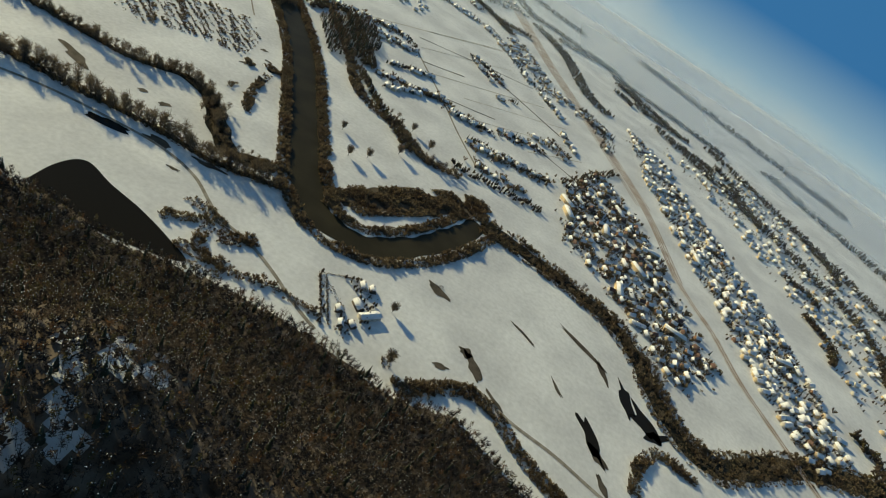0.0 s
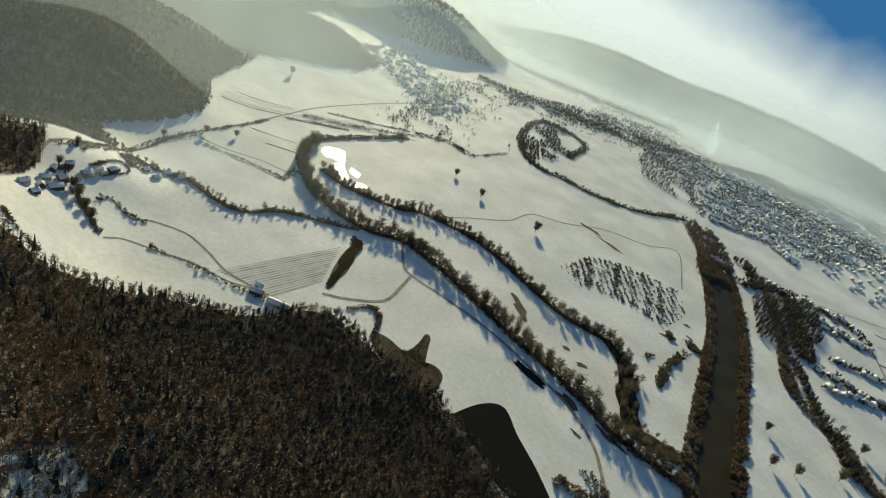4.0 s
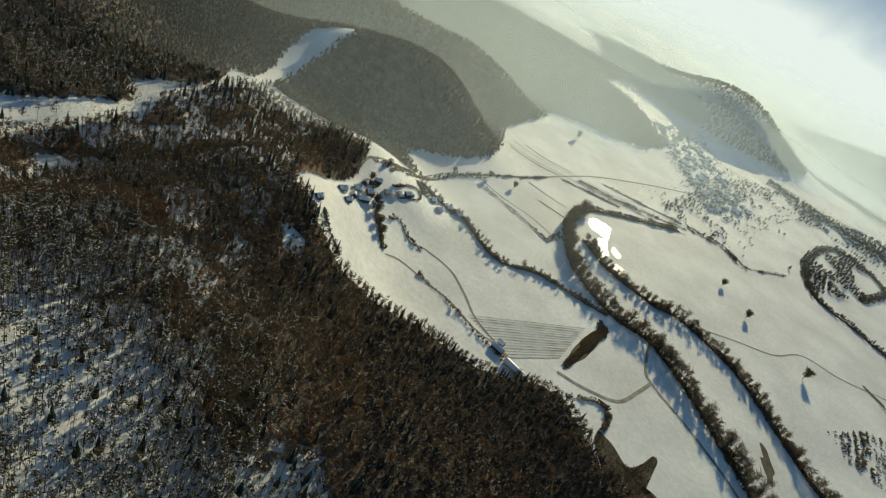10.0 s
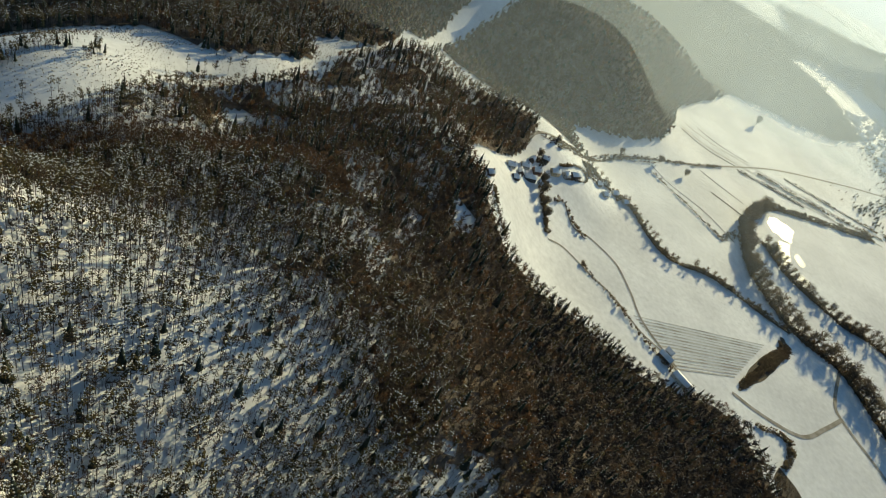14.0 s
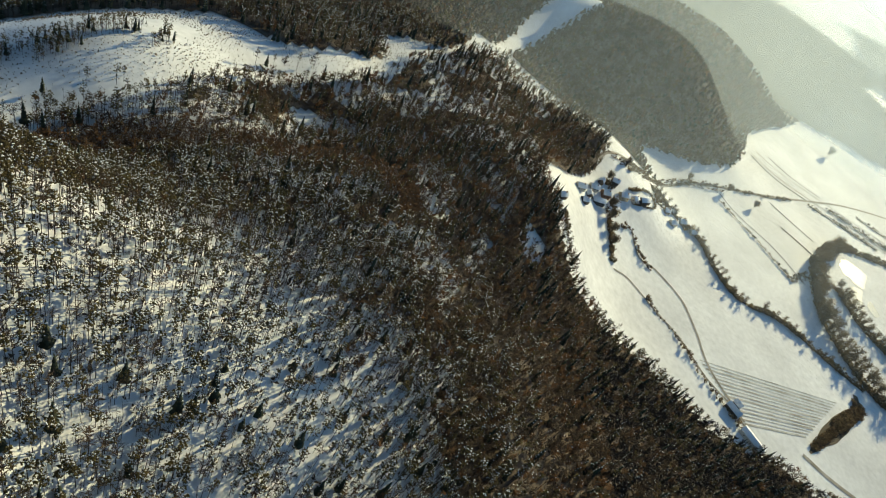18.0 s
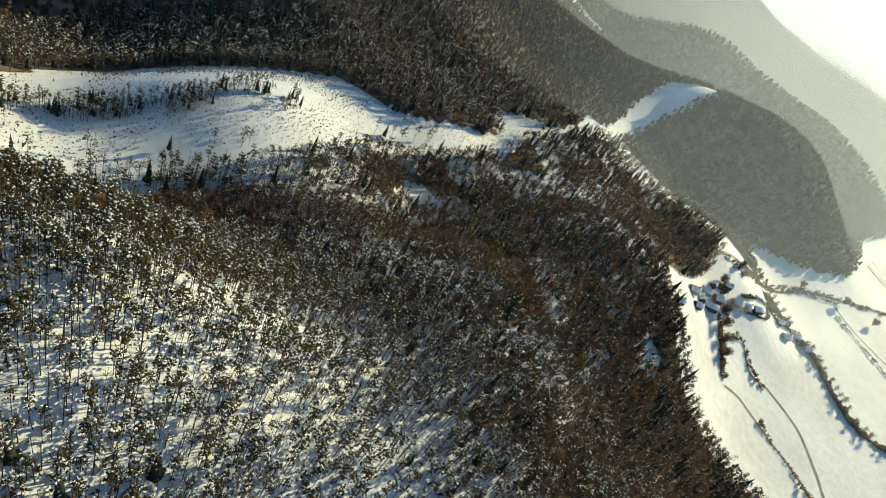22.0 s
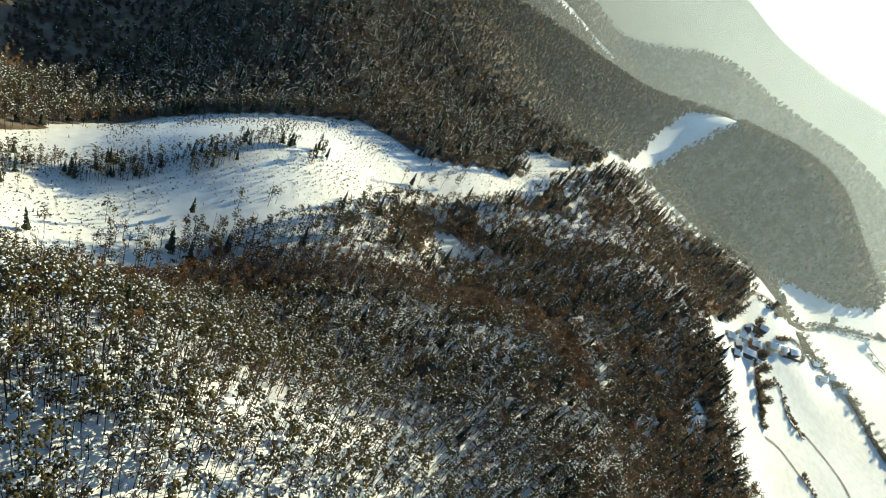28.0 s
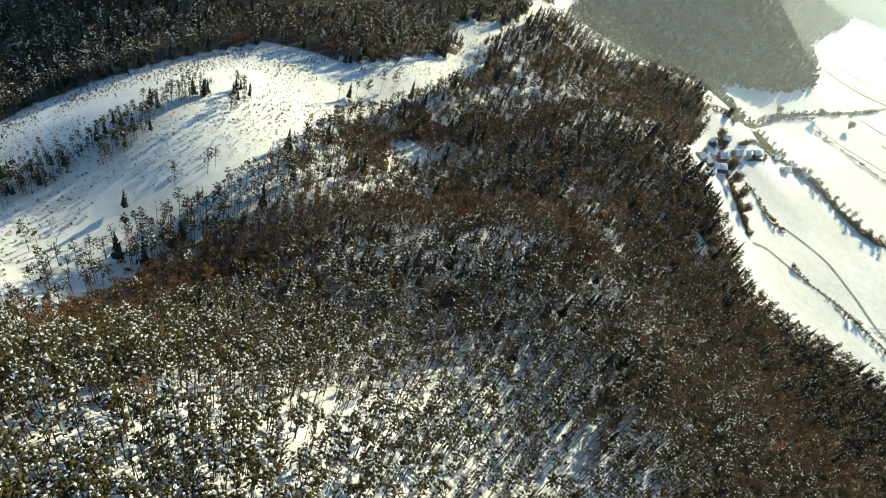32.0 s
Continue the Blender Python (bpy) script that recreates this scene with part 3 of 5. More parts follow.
LOWER_STRIP = [(-418, -402), (-386, -425), (-330, -462), (-315, -445), (-371, -402), (-405, -385), (-418, -385)]


def in_forest(p):
    away = p - np.array([-120.0, -60.0])
    away /= np.linalg.norm(away, axis=1)[:, None]
    q = p + away * 15.0
    return inside(FOREST, q[:, 0], q[:, 1]) & inside(FOREST, p[:, 0], p[:, 1])


OPEN_SPOT, OPEN_SPOT_GAIN = (-150, 200, 60), 0.115
SPARSE = [(-330, -462), (-379, -410), (-425, -390), (-450, -372), (-425, -335), (-405, -340), (-370, -370), (-320, -430)]


def openness(p):
    """1 in the light open wood on the hilltop, 0 in the closed stands round it."""
    d = (p[:, 0] + 318) * 0.777 - (p[:, 1] - 2) * 0.629 + 26 * field_noise(p, 17.0, 9.0)
    d = np.clip((d + 52) / 100, 0, 1) * np.clip((-p[:, 0] - 212 + 18 * field_noise(p, 13.0, 2.0)) / 40, 0, 1)
    d = d * np.clip((p[:, 0] + 455) / 75, 0.3, 1)
    return np.maximum(d, OPEN_SPOT_GAIN * np.exp(-((p[:, 0] - OPEN_SPOT[0]) ** 2 + (p[:, 1] - OPEN_SPOT[1]) ** 2) / (2 * OPEN_SPOT[2] ** 2)) * (1 + 0.7 * field_noise(p, 14.0, 5.0)))


def gaps(p):
    g = np.hypot(p[:, 0] + 606, p[:, 1] + 24) < 13
    g |= np.hypot(p[:, 0] + 592, p[:, 1] + 244) < 15
    g |= np.hypot(p[:, 0] + 640, p[:, 1] - 60) < 6
    return g


RED_BAND = [(-380, -338), (-420, -322), (-475, -285), (-505, -255), (-528, -215), (-540, -170), (-520, -130)]
near = np.vstack([scatter(-700, -215, -10, 470, 4.6), scatter(-700, -470, -430, -10, 3.9), scatter(-470, -215, -430, -10, 3.15)])
rest = np.vstack([scatter(-990, -700, -300, 100, 5.3), scatter(-215, 260, -100, 500, 5.0)])
band = scatter(-560, -360, -350, -110, 3.0)
band = band[near_line(RED_BAND, band, 15)]
thicker = scatter(-410, -270, -340, -238, 5.4)
trees = np.vstack([near, rest, band, thicker])
trees = trees[in_forest(trees) & ~gaps(trees)]
n1, n2 = field_noise(trees, 38.0), field_noise(trees, 90.0, 4.0)
light = openness(trees)
pines_here = (trees[:, 0] < -215) & (trees[:, 1] < 10) & (trees[:, 0] > -520)
open_wood = rng.random(len(trees)) < light
n3 = field_noise(trees, 7.0, 1.0)
sparse = inside(SPARSE, trees[:, 0], trees[:, 1])
keep = rng.random(len(trees)) < np.where(sparse, 0.45, 1.0) * (1 - 0.42 * np.exp(-((trees[:, 0] + 352) ** 2 + (trees[:, 1] + 105) ** 2) / (2 * 45.0 ** 2)) * open_wood) * np.where(open_wood, np.where(n3 > 0.05, 0.98, 0.86 + 0.2 * n1), np.where(trees[:, 1] > 30, 0.97, 0.92 + 0.10 * n1))
trees, n1, n2, pines_here, open_wood = trees[keep], n1[keep], n2[keep], pines_here[keep], open_wood[keep]
red = near_line(RED_BAND, trees, 17)
u = rng.random(len(trees))
west = trees[:, 0] < -520
n3 = field_noise(trees, 7.0, 1.0)
pine_share = np.where(open_wood, np.where(n3 > 0.0, 0.56, 0.22), np.where(pines_here, 0.40, np.where(west, 0.22, 0.10))) + 0.15 * n2 + 0.22 * np.exp(-((trees[:, 0] + 330) ** 2 + (trees[:, 1] + 255) ** 2) / (2 * 60.0 ** 2))
spruce_share = np.where(west, 0.10, np.where(pines_here, 0.03, 0.05)) + 0.06 * n1
rust_share = np.where(open_wood, 0.06, np.where(west, 0.26, np.where(trees[:, 1] > 60, 0.08, 0.20))) + 0.14 * n2
pine_share, spruce_share, rust_share = np.where(red, 0.04, pine_share), np.where(red, 0.0, spruce_share), np.where(red, 0.85, rust_share)
NB, NR, NP, NS, ND = len(BARE), len(RUST), len(PINE), len(SPRU), len(DENSE)
kinds = np.where(u < pine_share, NB + NR + np.where(west | (trees[:, 1] > 20), 3 * rng.integers(0, 2, len(u)), rng.integers(0, NP, len(u))),
                 np.where(u < pine_share + spruce_share, NB + NR + NP + rng.integers(0, NS, len(u)),
                          np.where(u < pine_share + spruce_share + rust_share, NB + rng.integers(0, NR, len(u)), rng.integers(0, NB, len(u)))))
size = rng.uniform(0.72, 1.12, len(trees)) * np.where(red, 0.85, np.where(open_wood, 0.98, 1.04))
ALL_SHAPES = BARE + RUST + PINE + SPRU + DENSE + POLE
NPO = len(POLE)
slim = (kinds < NB) & (rng.random(len(kinds)) < np.where(open_wood, 0.6, np.where(trees[:, 1] < 40, 0.3, 0.0))) & ~red
kinds = np.where(slim, NB + NR + NP + NS + ND + rng.integers(0, NPO, len(kinds)), kinds)
closed = ~open_wood & (kinds < NB + NR) & ~red
# north of y = 70 most closed crowns are the shade-darkened ones
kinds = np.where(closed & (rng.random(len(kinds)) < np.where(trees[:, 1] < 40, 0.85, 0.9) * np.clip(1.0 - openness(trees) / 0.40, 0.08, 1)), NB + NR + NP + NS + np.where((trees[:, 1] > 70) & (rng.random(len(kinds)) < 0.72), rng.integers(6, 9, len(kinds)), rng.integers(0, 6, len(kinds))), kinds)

# the trees of the stretch that the camera passes nearest are things of their own
own = (trees[:, 0] > -345) & (trees[:, 0] < -262) & (trees[:, 1] > -300) & (trees[:, 1] < -215) & (((kinds >= NB + NR) & (kinds < NB + NR + NP + NS)) | (kinds >= NB + NR + NP + NS + ND))


def split_meshes(shape, name):
    """The trunk, the crown and the snow of a tree shape as meshes of their own."""
    v, f, m = shape
    out = []
    for part_name, pick in (("trunk", m == 0), ("crown", (m > 0) & (m != 5)), ("snow_load", m == 5)):
        if not pick.any():
            continue
        used, inv = np.unique(f[pick], return_inverse=True)
        out.append((part_name, np_mesh(name + "_" + part_name, v[used], inv.reshape(-1, 3), TREE_MATS, m[pick])))
    return out


def plant(name, meshes, x, y, turn, scale, label, category, group):
    e = new(name)
    e.matrix_world = pose(x, y, float(height(x, y)), 0, 0, turn) @ Matrix.Scale(scale, 4)
    for part_name, me in meshes:
        p = part(part_name, me, e)
        if part_name == "snow_load":
            tagged(p, kind="stuff")
    return tagged(e, label, category, group)


OWN_MESHES = {}
OWN_KINDS = (("pine_tree", "tall thin pine with snow lumps on its dark crown", "conifers of the hilltop wood"), ("spruce_tree", "dark narrow spruce with snow on its boughs", "conifers of the hilltop wood"),
             ("slender_tree", "slender bare tree with a long thin stem in the snow", "bare trees of the hilltop wood"))
for i in np.where(own)[0][:420]:
    k = int(kinds[i])
    if k not in OWN_MESHES:
        OWN_MESHES[k] = split_meshes(ALL_SHAPES[k], "forest_tree")
    tree_name, tree_label, tree_group = OWN_KINDS[0 if k < NB + NR + NP else 1 if k < NB + NR + NP + NS else 2]
    plant(tree_name, OWN_MESHES[k], trees[i, 0], trees[i, 1], float(rng.uniform(0, 360)), float(size[i]), tree_label, "tree", tree_group)
own_done = np.zeros(len(trees), bool)
own_done[np.where(own)[0][:420]] = True
left = ~own_done
wood("forest", ALL_SHAPES, trees[left & (trees[:, 1] > 0)], kinds[left & (trees[:, 1] > 0)], size[left & (trees[:, 1] > 0)], "dense brown winter forest on the slope above the valley")
wood("forest", ALL_SHAPES, trees[left & (trees[:, 1] <= 0)], kinds[left & (trees[:, 1] <= 0)], size[left & (trees[:, 1] <= 0)], "open snowy wood of pines and bare trees on the hilltop")

# the wooded back of the hill
behind = scatter(-218, 430, -600, -98, 8.0)
behind = behind[in_forest(behind)]
wood("far_forest", FARK, behind, rng.choice([0, 0, 1, 1, 2, 3, 4], len(behind)), rng.uniform(0.75, 1.15, len(behind)), "winter forest on the back of the hill")
side = scatter(258, 430, -98, 420, 8.0)
side = side[in_forest(side)]
wood("far_forest", FARK, side, rng.choice([0, 0, 1, 1, 2, 4], len(side)), rng.uniform(0.75, 1.15, len(side)), "winter forest on the eastern flank of the hill")

# saplings and dead undergrowth under the dense part
def thicket_shape(seed):
    rnd = np.random.default_rng(seed)
    v, f = [], []
    for _ in range(6):
        q = np.array([rnd.normal() * 1.4, rnd.normal() * 1.4, rnd.uniform(1.2, 4.2)])
        w = rnd.normal(size=3) * np.array([0.9, 0.9, 0.5])
        b = len(v)
        v.extend((np.array([q[0] * 0.3, q[1] * 0.3, -0.3]), q - w, q + w))
        f.append((b, b + 1, b + 2))
    return np.array(v), np.array(f), np.full(6, 1)


under = scatter(-680, 240, -60, 470, 9.0)
under = under[in_forest(under) & ((under[:, 1] > 25) | (under[:, 0] < -430))]
low = scatter(-470, -215, -430, 0, 5.5)
low = low[in_forest(low) & (field_noise(low, 9.0, 5.0) > -0.3)]
wood("undergrowth", [thicket_shape(154 + k) for k in range(3)], low, rng.integers(0, 3, len(low)), rng.uniform(0.35, 0.8, len(low)), "thin bare saplings between the hilltop trees", "undergrowth")
wood("undergrowth", [thicket_shape(150 + k) for k in range(4)], under, rng.integers(0, 4, len(under)), rng.uniform(0.7, 1.5, len(under)), "brown saplings and dead undergrowth in the snow", "undergrowth")

# young trees and a clump of spruces in the clearing
CLUMPS = [([(-470, -392), (-490, -386), (-509, -378), (-525, -370), (-540, -358)], 10), ([(-540, -348), (-556, -348)], 6), ([(-462, -432), (-456, -420), (-464, -408)], 10),
          ([(-412, -450), (-428, -432), (-440, -415), (-452, -405)], 10), ([(-395, -440), (-410, -425)], 7)]
CLUMP_SHAPES = [PINE[0], PINE[3], PINE[1], PINE[0], SPRU[0], RUST[0], BARE[0]]
young = scatter(-860, -380, -500, -190, 6.0)
young = young[inside(CLEARING, young[:, 0], young[:, 1])]
young = young[rng.random(len(young)) < 0.14 + 0.30 * near_line([(-420, -400), (-470, -390), (-560, -345), (-620, -330)], young, 20)]
clump = np.zeros(len(young), bool)
for line, reach in CLUMPS:
    dense = scatter(-610, -380, -460, -335, 3.0)
    dense = dense[near_line(line, dense, reach) & (field_noise(dense, 7.0, 3.0) > -0.15)]
    young = np.vstack([young, dense])
    clump = np.concatenate([clump, np.ones(len(dense), bool)])
wood("young_trees", CLUMP_SHAPES, young, np.where(clump, rng.integers(0, 6, len(young)), rng.integers(4, 7, len(young))), np.where(clump, rng.uniform(0.45, 0.85, len(young)), rng.uniform(0.08, 0.26, len(young))),
     "grove of dark young pines in a snowy clearing", "trees")

# ---- the forests on the hills behind ----
back = np.vstack([scatter(-1500, -860, -900, 470, 7.2), scatter(-860, -330, -900, -560, 8.7), scatter(-860, -330, -560, 330, 4.7), scatter(-2500, -1500, -500, 900, 10.5)])
H1_CLEAR = [(-950, -152), (-1099, -134), (-1205, -112), (-1243, -60), (-1330, -22), (-1460, 36), (-1330, -5), (-1222, -45), (-1119, -95), (-968, -134)]
def on_back_hills(back):
    """True where the hills behind carry forest: above the valley floor and off the clearings and lanes."""
    z = height(back[:, 0], back[:, 1])
    ok = (z > 16) & ~inside(FOREST, back[:, 0], back[:, 1]) & ~inside(CLEARING, back[:, 0], back[:, 1]) & ~inside(LOWER_STRIP, back[:, 0], back[:, 1]) & ~inside(H1_CLEAR, back[:, 0], back[:, 1])
    ok &= ~near_line([(-862, 45), (-916, 58), (-950, 10), (-960, -30), (-962, -80), (-970, -135)], back, 13)
    ok &= ~((back[:, 0] > -960) & (back[:, 1] > -20)) & ~near_line([(-1380, -455), (-1414, -407), (-1465, -335), (-1460, -270)], back, 16)
    ok &= (back[:, 0] < -960) | (back[:, 1] < -178)
    return ok


ok = on_back_hills(back)
back = back[ok]
nb = field_noise(back, 110.0, 2.0)
u = rng.random(len(back))
kb = np.where(u < 0.55 + 0.2 * nb, rng.integers(0, 2, len(u)), np.where(u < 0.78, 2, np.where(u < 0.9, 3, 4)))
closer = (back[:, 0] > -860) & (back[:, 1] > -560)
wood("far_forest", FARK, back[~closer], kb[~closer], np.where(back[~closer, 0] < -1500, 1.05, 0.86) * rng.uniform(0.75, 1.15, (~closer).sum()), "dark forest covering the hills behind the side valley")
kc = np.where(u[closer] < 0.30, NB + NR + NP + NS + rng.integers(0, 6, closer.sum()), np.where(u[closer] < 0.88, NB + NR + rng.integers(0, NP, closer.sum()), NB + NR + NP + rng.integers(0, NS, closer.sum())))
wood("far_forest", ALL_SHAPES, back[closer], kc, rng.uniform(0.75, 1.15, closer.sum()), "wooded slope of snowy pines behind the clearing")

# brown sheets under the closed stands: the canopy's shade on the snow, as colour
CANOPY_SHADE = material("canopy_shade_brown", (0.085, 0.060, 0.042), 0.95, (0.20, 0.16, 0.125), 0.05, 6.0, 0.7, 0.3, 0.4)


def floor_under(name, x0, x1, y0, y1, step, test, label):
    xs, ys = np.arange(x0, x1 + step, step), np.arange(y0, y1 + step, step)
    X, Y = np.meshgrid(xs, ys)
    v = np.stack([X.ravel(), Y.ravel(), height(X.ravel(), Y.ravel()) + 0.7], 1)
    m = len(xs)
    i = (np.arange(len(ys) - 1)[:, None] * m + np.arange(m - 1)[None, :]).ravel()
    q = np.stack([i, i + 1, i + m + 1, i + m], 1)
    good = test(v[:, :2])
    q = q[good[q].all(1)]
    used, inv = np.unique(q, return_inverse=True)
    return tagged(new(name, np_mesh(name, v[used], inv.reshape(-1, 4), [CANOPY_SHADE], smooth=True)), label, "forest floor", kind="structure")


floor_under("forest_floor", -1000, 440, -600, 500, 5.0, lambda p: in_forest(p) & ~gaps(p) & (np.where(openness(p) > 0.09, openness(p) + 0.42 * field_noise(p, 4.5, 2.0) + 0.2 * field_noise(p, 11.0, 8.0), 0.0) < 0.26) & ((p[:, 1] + 40 * field_noise(p, 30.0, 3.0) > -60) | (field_noise(p, 12.0, 6.0) > 0.0)), "brown leaf litter with thin snow under the closed forest")
floor_under("forest_floor", -1500, -330, -900, 470, 8.0, lambda p: on_back_hills(p) & ~in_forest(p), "leaf litter and brush under the woods on the hills")
floor_under("forest_floor", -2500, -1500, -500, 900, 12.0, lambda p: on_back_hills(p), "dark floor of the far hill forest")

# ---- trees and scrub along the water ----
def broad_shape(seed, h=17.0, count=74, reach=6.2, width=0.50):
    """A spreading bare tree of the riverbank: stem, limbs and a rounded crown of twigs."""
    rnd = np.random.default_rng(seed)
    tv, tf = trunk_shape(h * 0.75, 0.34, rnd.normal(size=2) * 0.8, 5)
    pieces = [(tv, tf, 0)]
    sv, sf = spray(h, 0.22, reach * 0.82, count, width, rnd, 0.55)
    pieces.append((sv, sf, 7))
    return gather(pieces)


BROAD = [broad_shape(100 + s, 15.0 + 2.5 * (s % 3)) for s in range(5)]
BROAD_MESHES = [split_meshes(s, "riverside_tree") for s in BROAD]


def bush_shape(seed, h=3.4, r=2.6, n=14):
    rnd = np.random.default_rng(seed)
    v, f = [], []
    for _ in range(n):
        a, k = rnd.uniform(0, 6.28), r * math.sqrt(rnd.random())
        p = np.array([0.2 * math.cos(a), 0.2 * math.sin(a), 0.0])
        q = np.array([k * math.cos(a), k * math.sin(a), h * rnd.uniform(0.5, 1.1)])
        w = rnd.normal(size=3) * 0.46
        b = len(v)
        v.extend((p + w * 0.3, q - w, q + w))
        f.append((b, b + 1, b + 2))
    return np.array(v), np.array(f), np.full(n, 6)


BUSH = [bush_shape(120 + s, 2.6 + 0.8 * (s % 3)) for s in range(4)]


def along(points, gap, spread, skip=0.0, start=0.0):
    """Places beside a line, at uneven gaps, on both banks."""
    line = spline(points, 2.0)
    n = sides(line)
    seg = np.concatenate([[0], np.cumsum(np.linalg.norm(np.diff(line, axis=0), axis=1))])
    out, d = [], start
    while d < seg[-1]:
        i = int(np.searchsorted(seg, d))
        i = min(i, len(line) - 1)
        if rng.random() >= skip:
            out.append(line[i] + n[i] * rng.uniform(-spread, spread))
        d += gap * rng.uniform(0.5, 1.5)
    return np.array(out)


def bank_trees(points, gap, spread, low, high, label, group, skip=0.0):
    for x, y in along(points, gap, spread, skip):
        k = int(rng.integers(0, len(BROAD)))
        plant("bare_tree", BROAD_MESHES[k], float(x), float(y), float(rng.uniform(0, 360)), float(rng.uniform(low, high)), label, "tree", group)


bank_trees(BROOK_WEST[2:], 8.5, 9, 1.05, 1.6, "bare brown tree on the bank of a brook", "trees of the valley brook")
bank_trees(BROOK_MID[:-2], 10, 7, 0.75, 1.25, "bare bushy tree beside the backwater", "trees of the backwater")
bank_trees(BROOK_VILLAGE, 11, 6, 0.45, 0.8, "bare alder on the village brook", "trees of the village brook")
bank_trees(RIVER_EAST[:9], 13, 22, 0.5, 0.9, "bare scrubby tree on the river bank", "trees of the river bank")
bank_trees([(-563, 1330), (-480, 1230), (-420, 1150), (-331, 1030), (-270, 1030), (-219, 985), (-149, 942), (-86, 960)], 10, 13, 0.6, 1.05, "dark bare tree in a belt by the river", "trees of the far bank")
LONE_MESHES = [split_meshes(broad_shape(130 + s, 13.0 + s, 150, 6.4, 0.75), "lone_tree") for s in range(3)]
for x, y, s in ((-1019, 773, 0.95), (-927, 781, 1.0), (-796, 831, 1.25), (-1503, 554, 1.1), (-35, 548, 0.8), (-6, 472, 1.0), (-282, 868, 0.8), (-237, 806, 0.9), (-215, 833, 0.9), (-188, 905, 1.0),
                (-207, 1013, 0.9), (-159, 985, 1.0), (-838, 49, 0.7), (-896, 71, 0.6), (-1047, 198, 0.7), (-1084, 272, 0.8), (-1092, 326, 0.8), (-805, 63, 0.9), (-790, 68, 0.9), (-774, 74, 0.8), (-760, 80, 0.7)):
    plant("bare_tree", LONE_MESHES[int(rng.integers(0, 3))], x, y, float(rng.uniform(0, 360)), s * 1.25, "lone bare tree with a long shadow on the snow", "tree", "lone trees of the meadows")


for pts, gap, spread, low, high in ((BROOK_WEST[2:], 5.5, 10, 0.8, 1.3), (BROOK_MID[:-2], 6.0, 8, 0.6, 1.0), (BROOK_MID[6:], 5.0, 20, 0.5, 0.9), (RIVER_EAST[:6], 7.0, 24, 0.4, 0.7)):
    xy = along(pts, gap, spread)
    wood("bank_trees", BROAD, xy, rng.integers(0, len(BROAD), len(xy)), rng.uniform(low, high, len(xy)), "bushy bare trees crowding the bank of a brook", "trees")


def brush(name, xy, label, low=0.6, high=1.3):
    wood(name, BUSH, xy, rng.integers(0, len(BUSH), len(xy)), rng.uniform(low, high, len(xy)) * (1 + 0.45 * field_noise(xy, 11.0, 2.0)), label, "scrub")


for pts, gap, spread in ((BROOK_WEST, 0.7, 9), (BROOK_MID, 0.7, 8), (BROOK_VILLAGE, 0.9, 4), (BROOK_FAR, 1.6, 12), (RIVER_EAST, 0.38, 27)):
    xy = along(pts, gap, spread)
    brush("scrub", xy, "brown leafless scrub lining the water", 0.7, 1.5)
for off in (-1, 1):
    line = spline(RIVER, 20.0)
    line = line + sides(line) * off * 31
    brush("scrub", along([tuple(p) for p in line], 0.5, 9), "low scrub on the river bank", 0.7, 1.6)
isle = scatter(-200, 0, 640, 940, 3.0)
isle = isle[field_noise(isle, 9.0, 4.0) > -0.35]
brush("scrub", isle[near_line([(-185, 690), (-140, 752), (-80, 835), (-30, 890)], isle, 34)], "brown scrub thicket on a river island", 0.8, 1.6)
belt = scatter(-620, -80, 900, 1460, 5.0)
brush("scrub", belt[near_line([(-563, 1330), (-480, 1230), (-420, 1150), (-331, 1030), (-219, 985), (-149, 942), (-86, 960)], belt, 11)], "dark scrub belt beyond the river", 1.2, 2.2)
far_belt = along(BROOK_FAR, 5.0, 14)
wood("far_trees", FARK[:2], far_belt, rng.integers(0, 2, len(far_belt)), rng.uniform(0.6, 1.0, len(far_belt)), "far line of bare trees along a winding brook", "trees")
bog = scatter(-790, -620, 320, 450, 1.8)
bog = bog[near_line([(-752, 428), (-736, 422), (-719, 405), (-695, 386)], bog, 8) | near_line([(-695, 386), (-670, 366), (-645, 345)], bog, 5)]
brush("reeds", bog[field_noise(bog, 5.0, 1.0) > -0.6], "dark brown reeds in a field hollow", 0.5, 0.9)
marsh = scatter(-600, -425, 345, 445, 2.2)
brush("reeds", marsh[inside(BOG, marsh[:, 0], marsh[:, 1])], "dry brown reeds of a bog pool", 0.25, 0.5)
edge = np.vstack([along([(-236, 436), (-160, 470), (-100, 472)], 1.2, 7), along([(-300, 470), (-262, 500), (-250, 470), (-225, 448)], 0.8, 8), along([(14, 446), (70, 496), (110, 505), (160, 470), (200, 450), (260, 430)], 0.45, 10),
                  along([(301, 513), (303, 557), (329, 601), (354, 600), (385, 596)], 0.5, 8)])
brush("scrub", edge, "reddish scrub at the edge of the wood", 0.7, 1.5)
hedge = np.vstack([along([(-608, 262), (-660, 210), (-700, 178), (-728, 140)], 2.6, 3), along([(-685, -3), (-664, 10), (-648, 27)], 1.0, 1.6), along([(-805, 60), (-774, 74), (-736, 86)], 0.7, 4),
                   along([(-950, 124), (-1046, 205), (-1121, 313), (-1200, 415)], 3.0, 4), along([(-896, 66), (-935, 105), (-960, 122)], 1.0, 4), along([(-1250, 500), (-1225, 620), (-1215, 770)], 1.2, 7)])
brush("hedge", hedge, "bare hedge between snowy fields", 0.5, 1.1)
plots = scatter(-720, -495, 790, 1060, 3.0)
plots = plots[inside([(-680, 798), (-712, 912), (-678, 990), (-590, 1050), (-524, 985), (-500, 898), (-565, 868), (-628, 805)], plots[:, 0], plots[:, 1])]
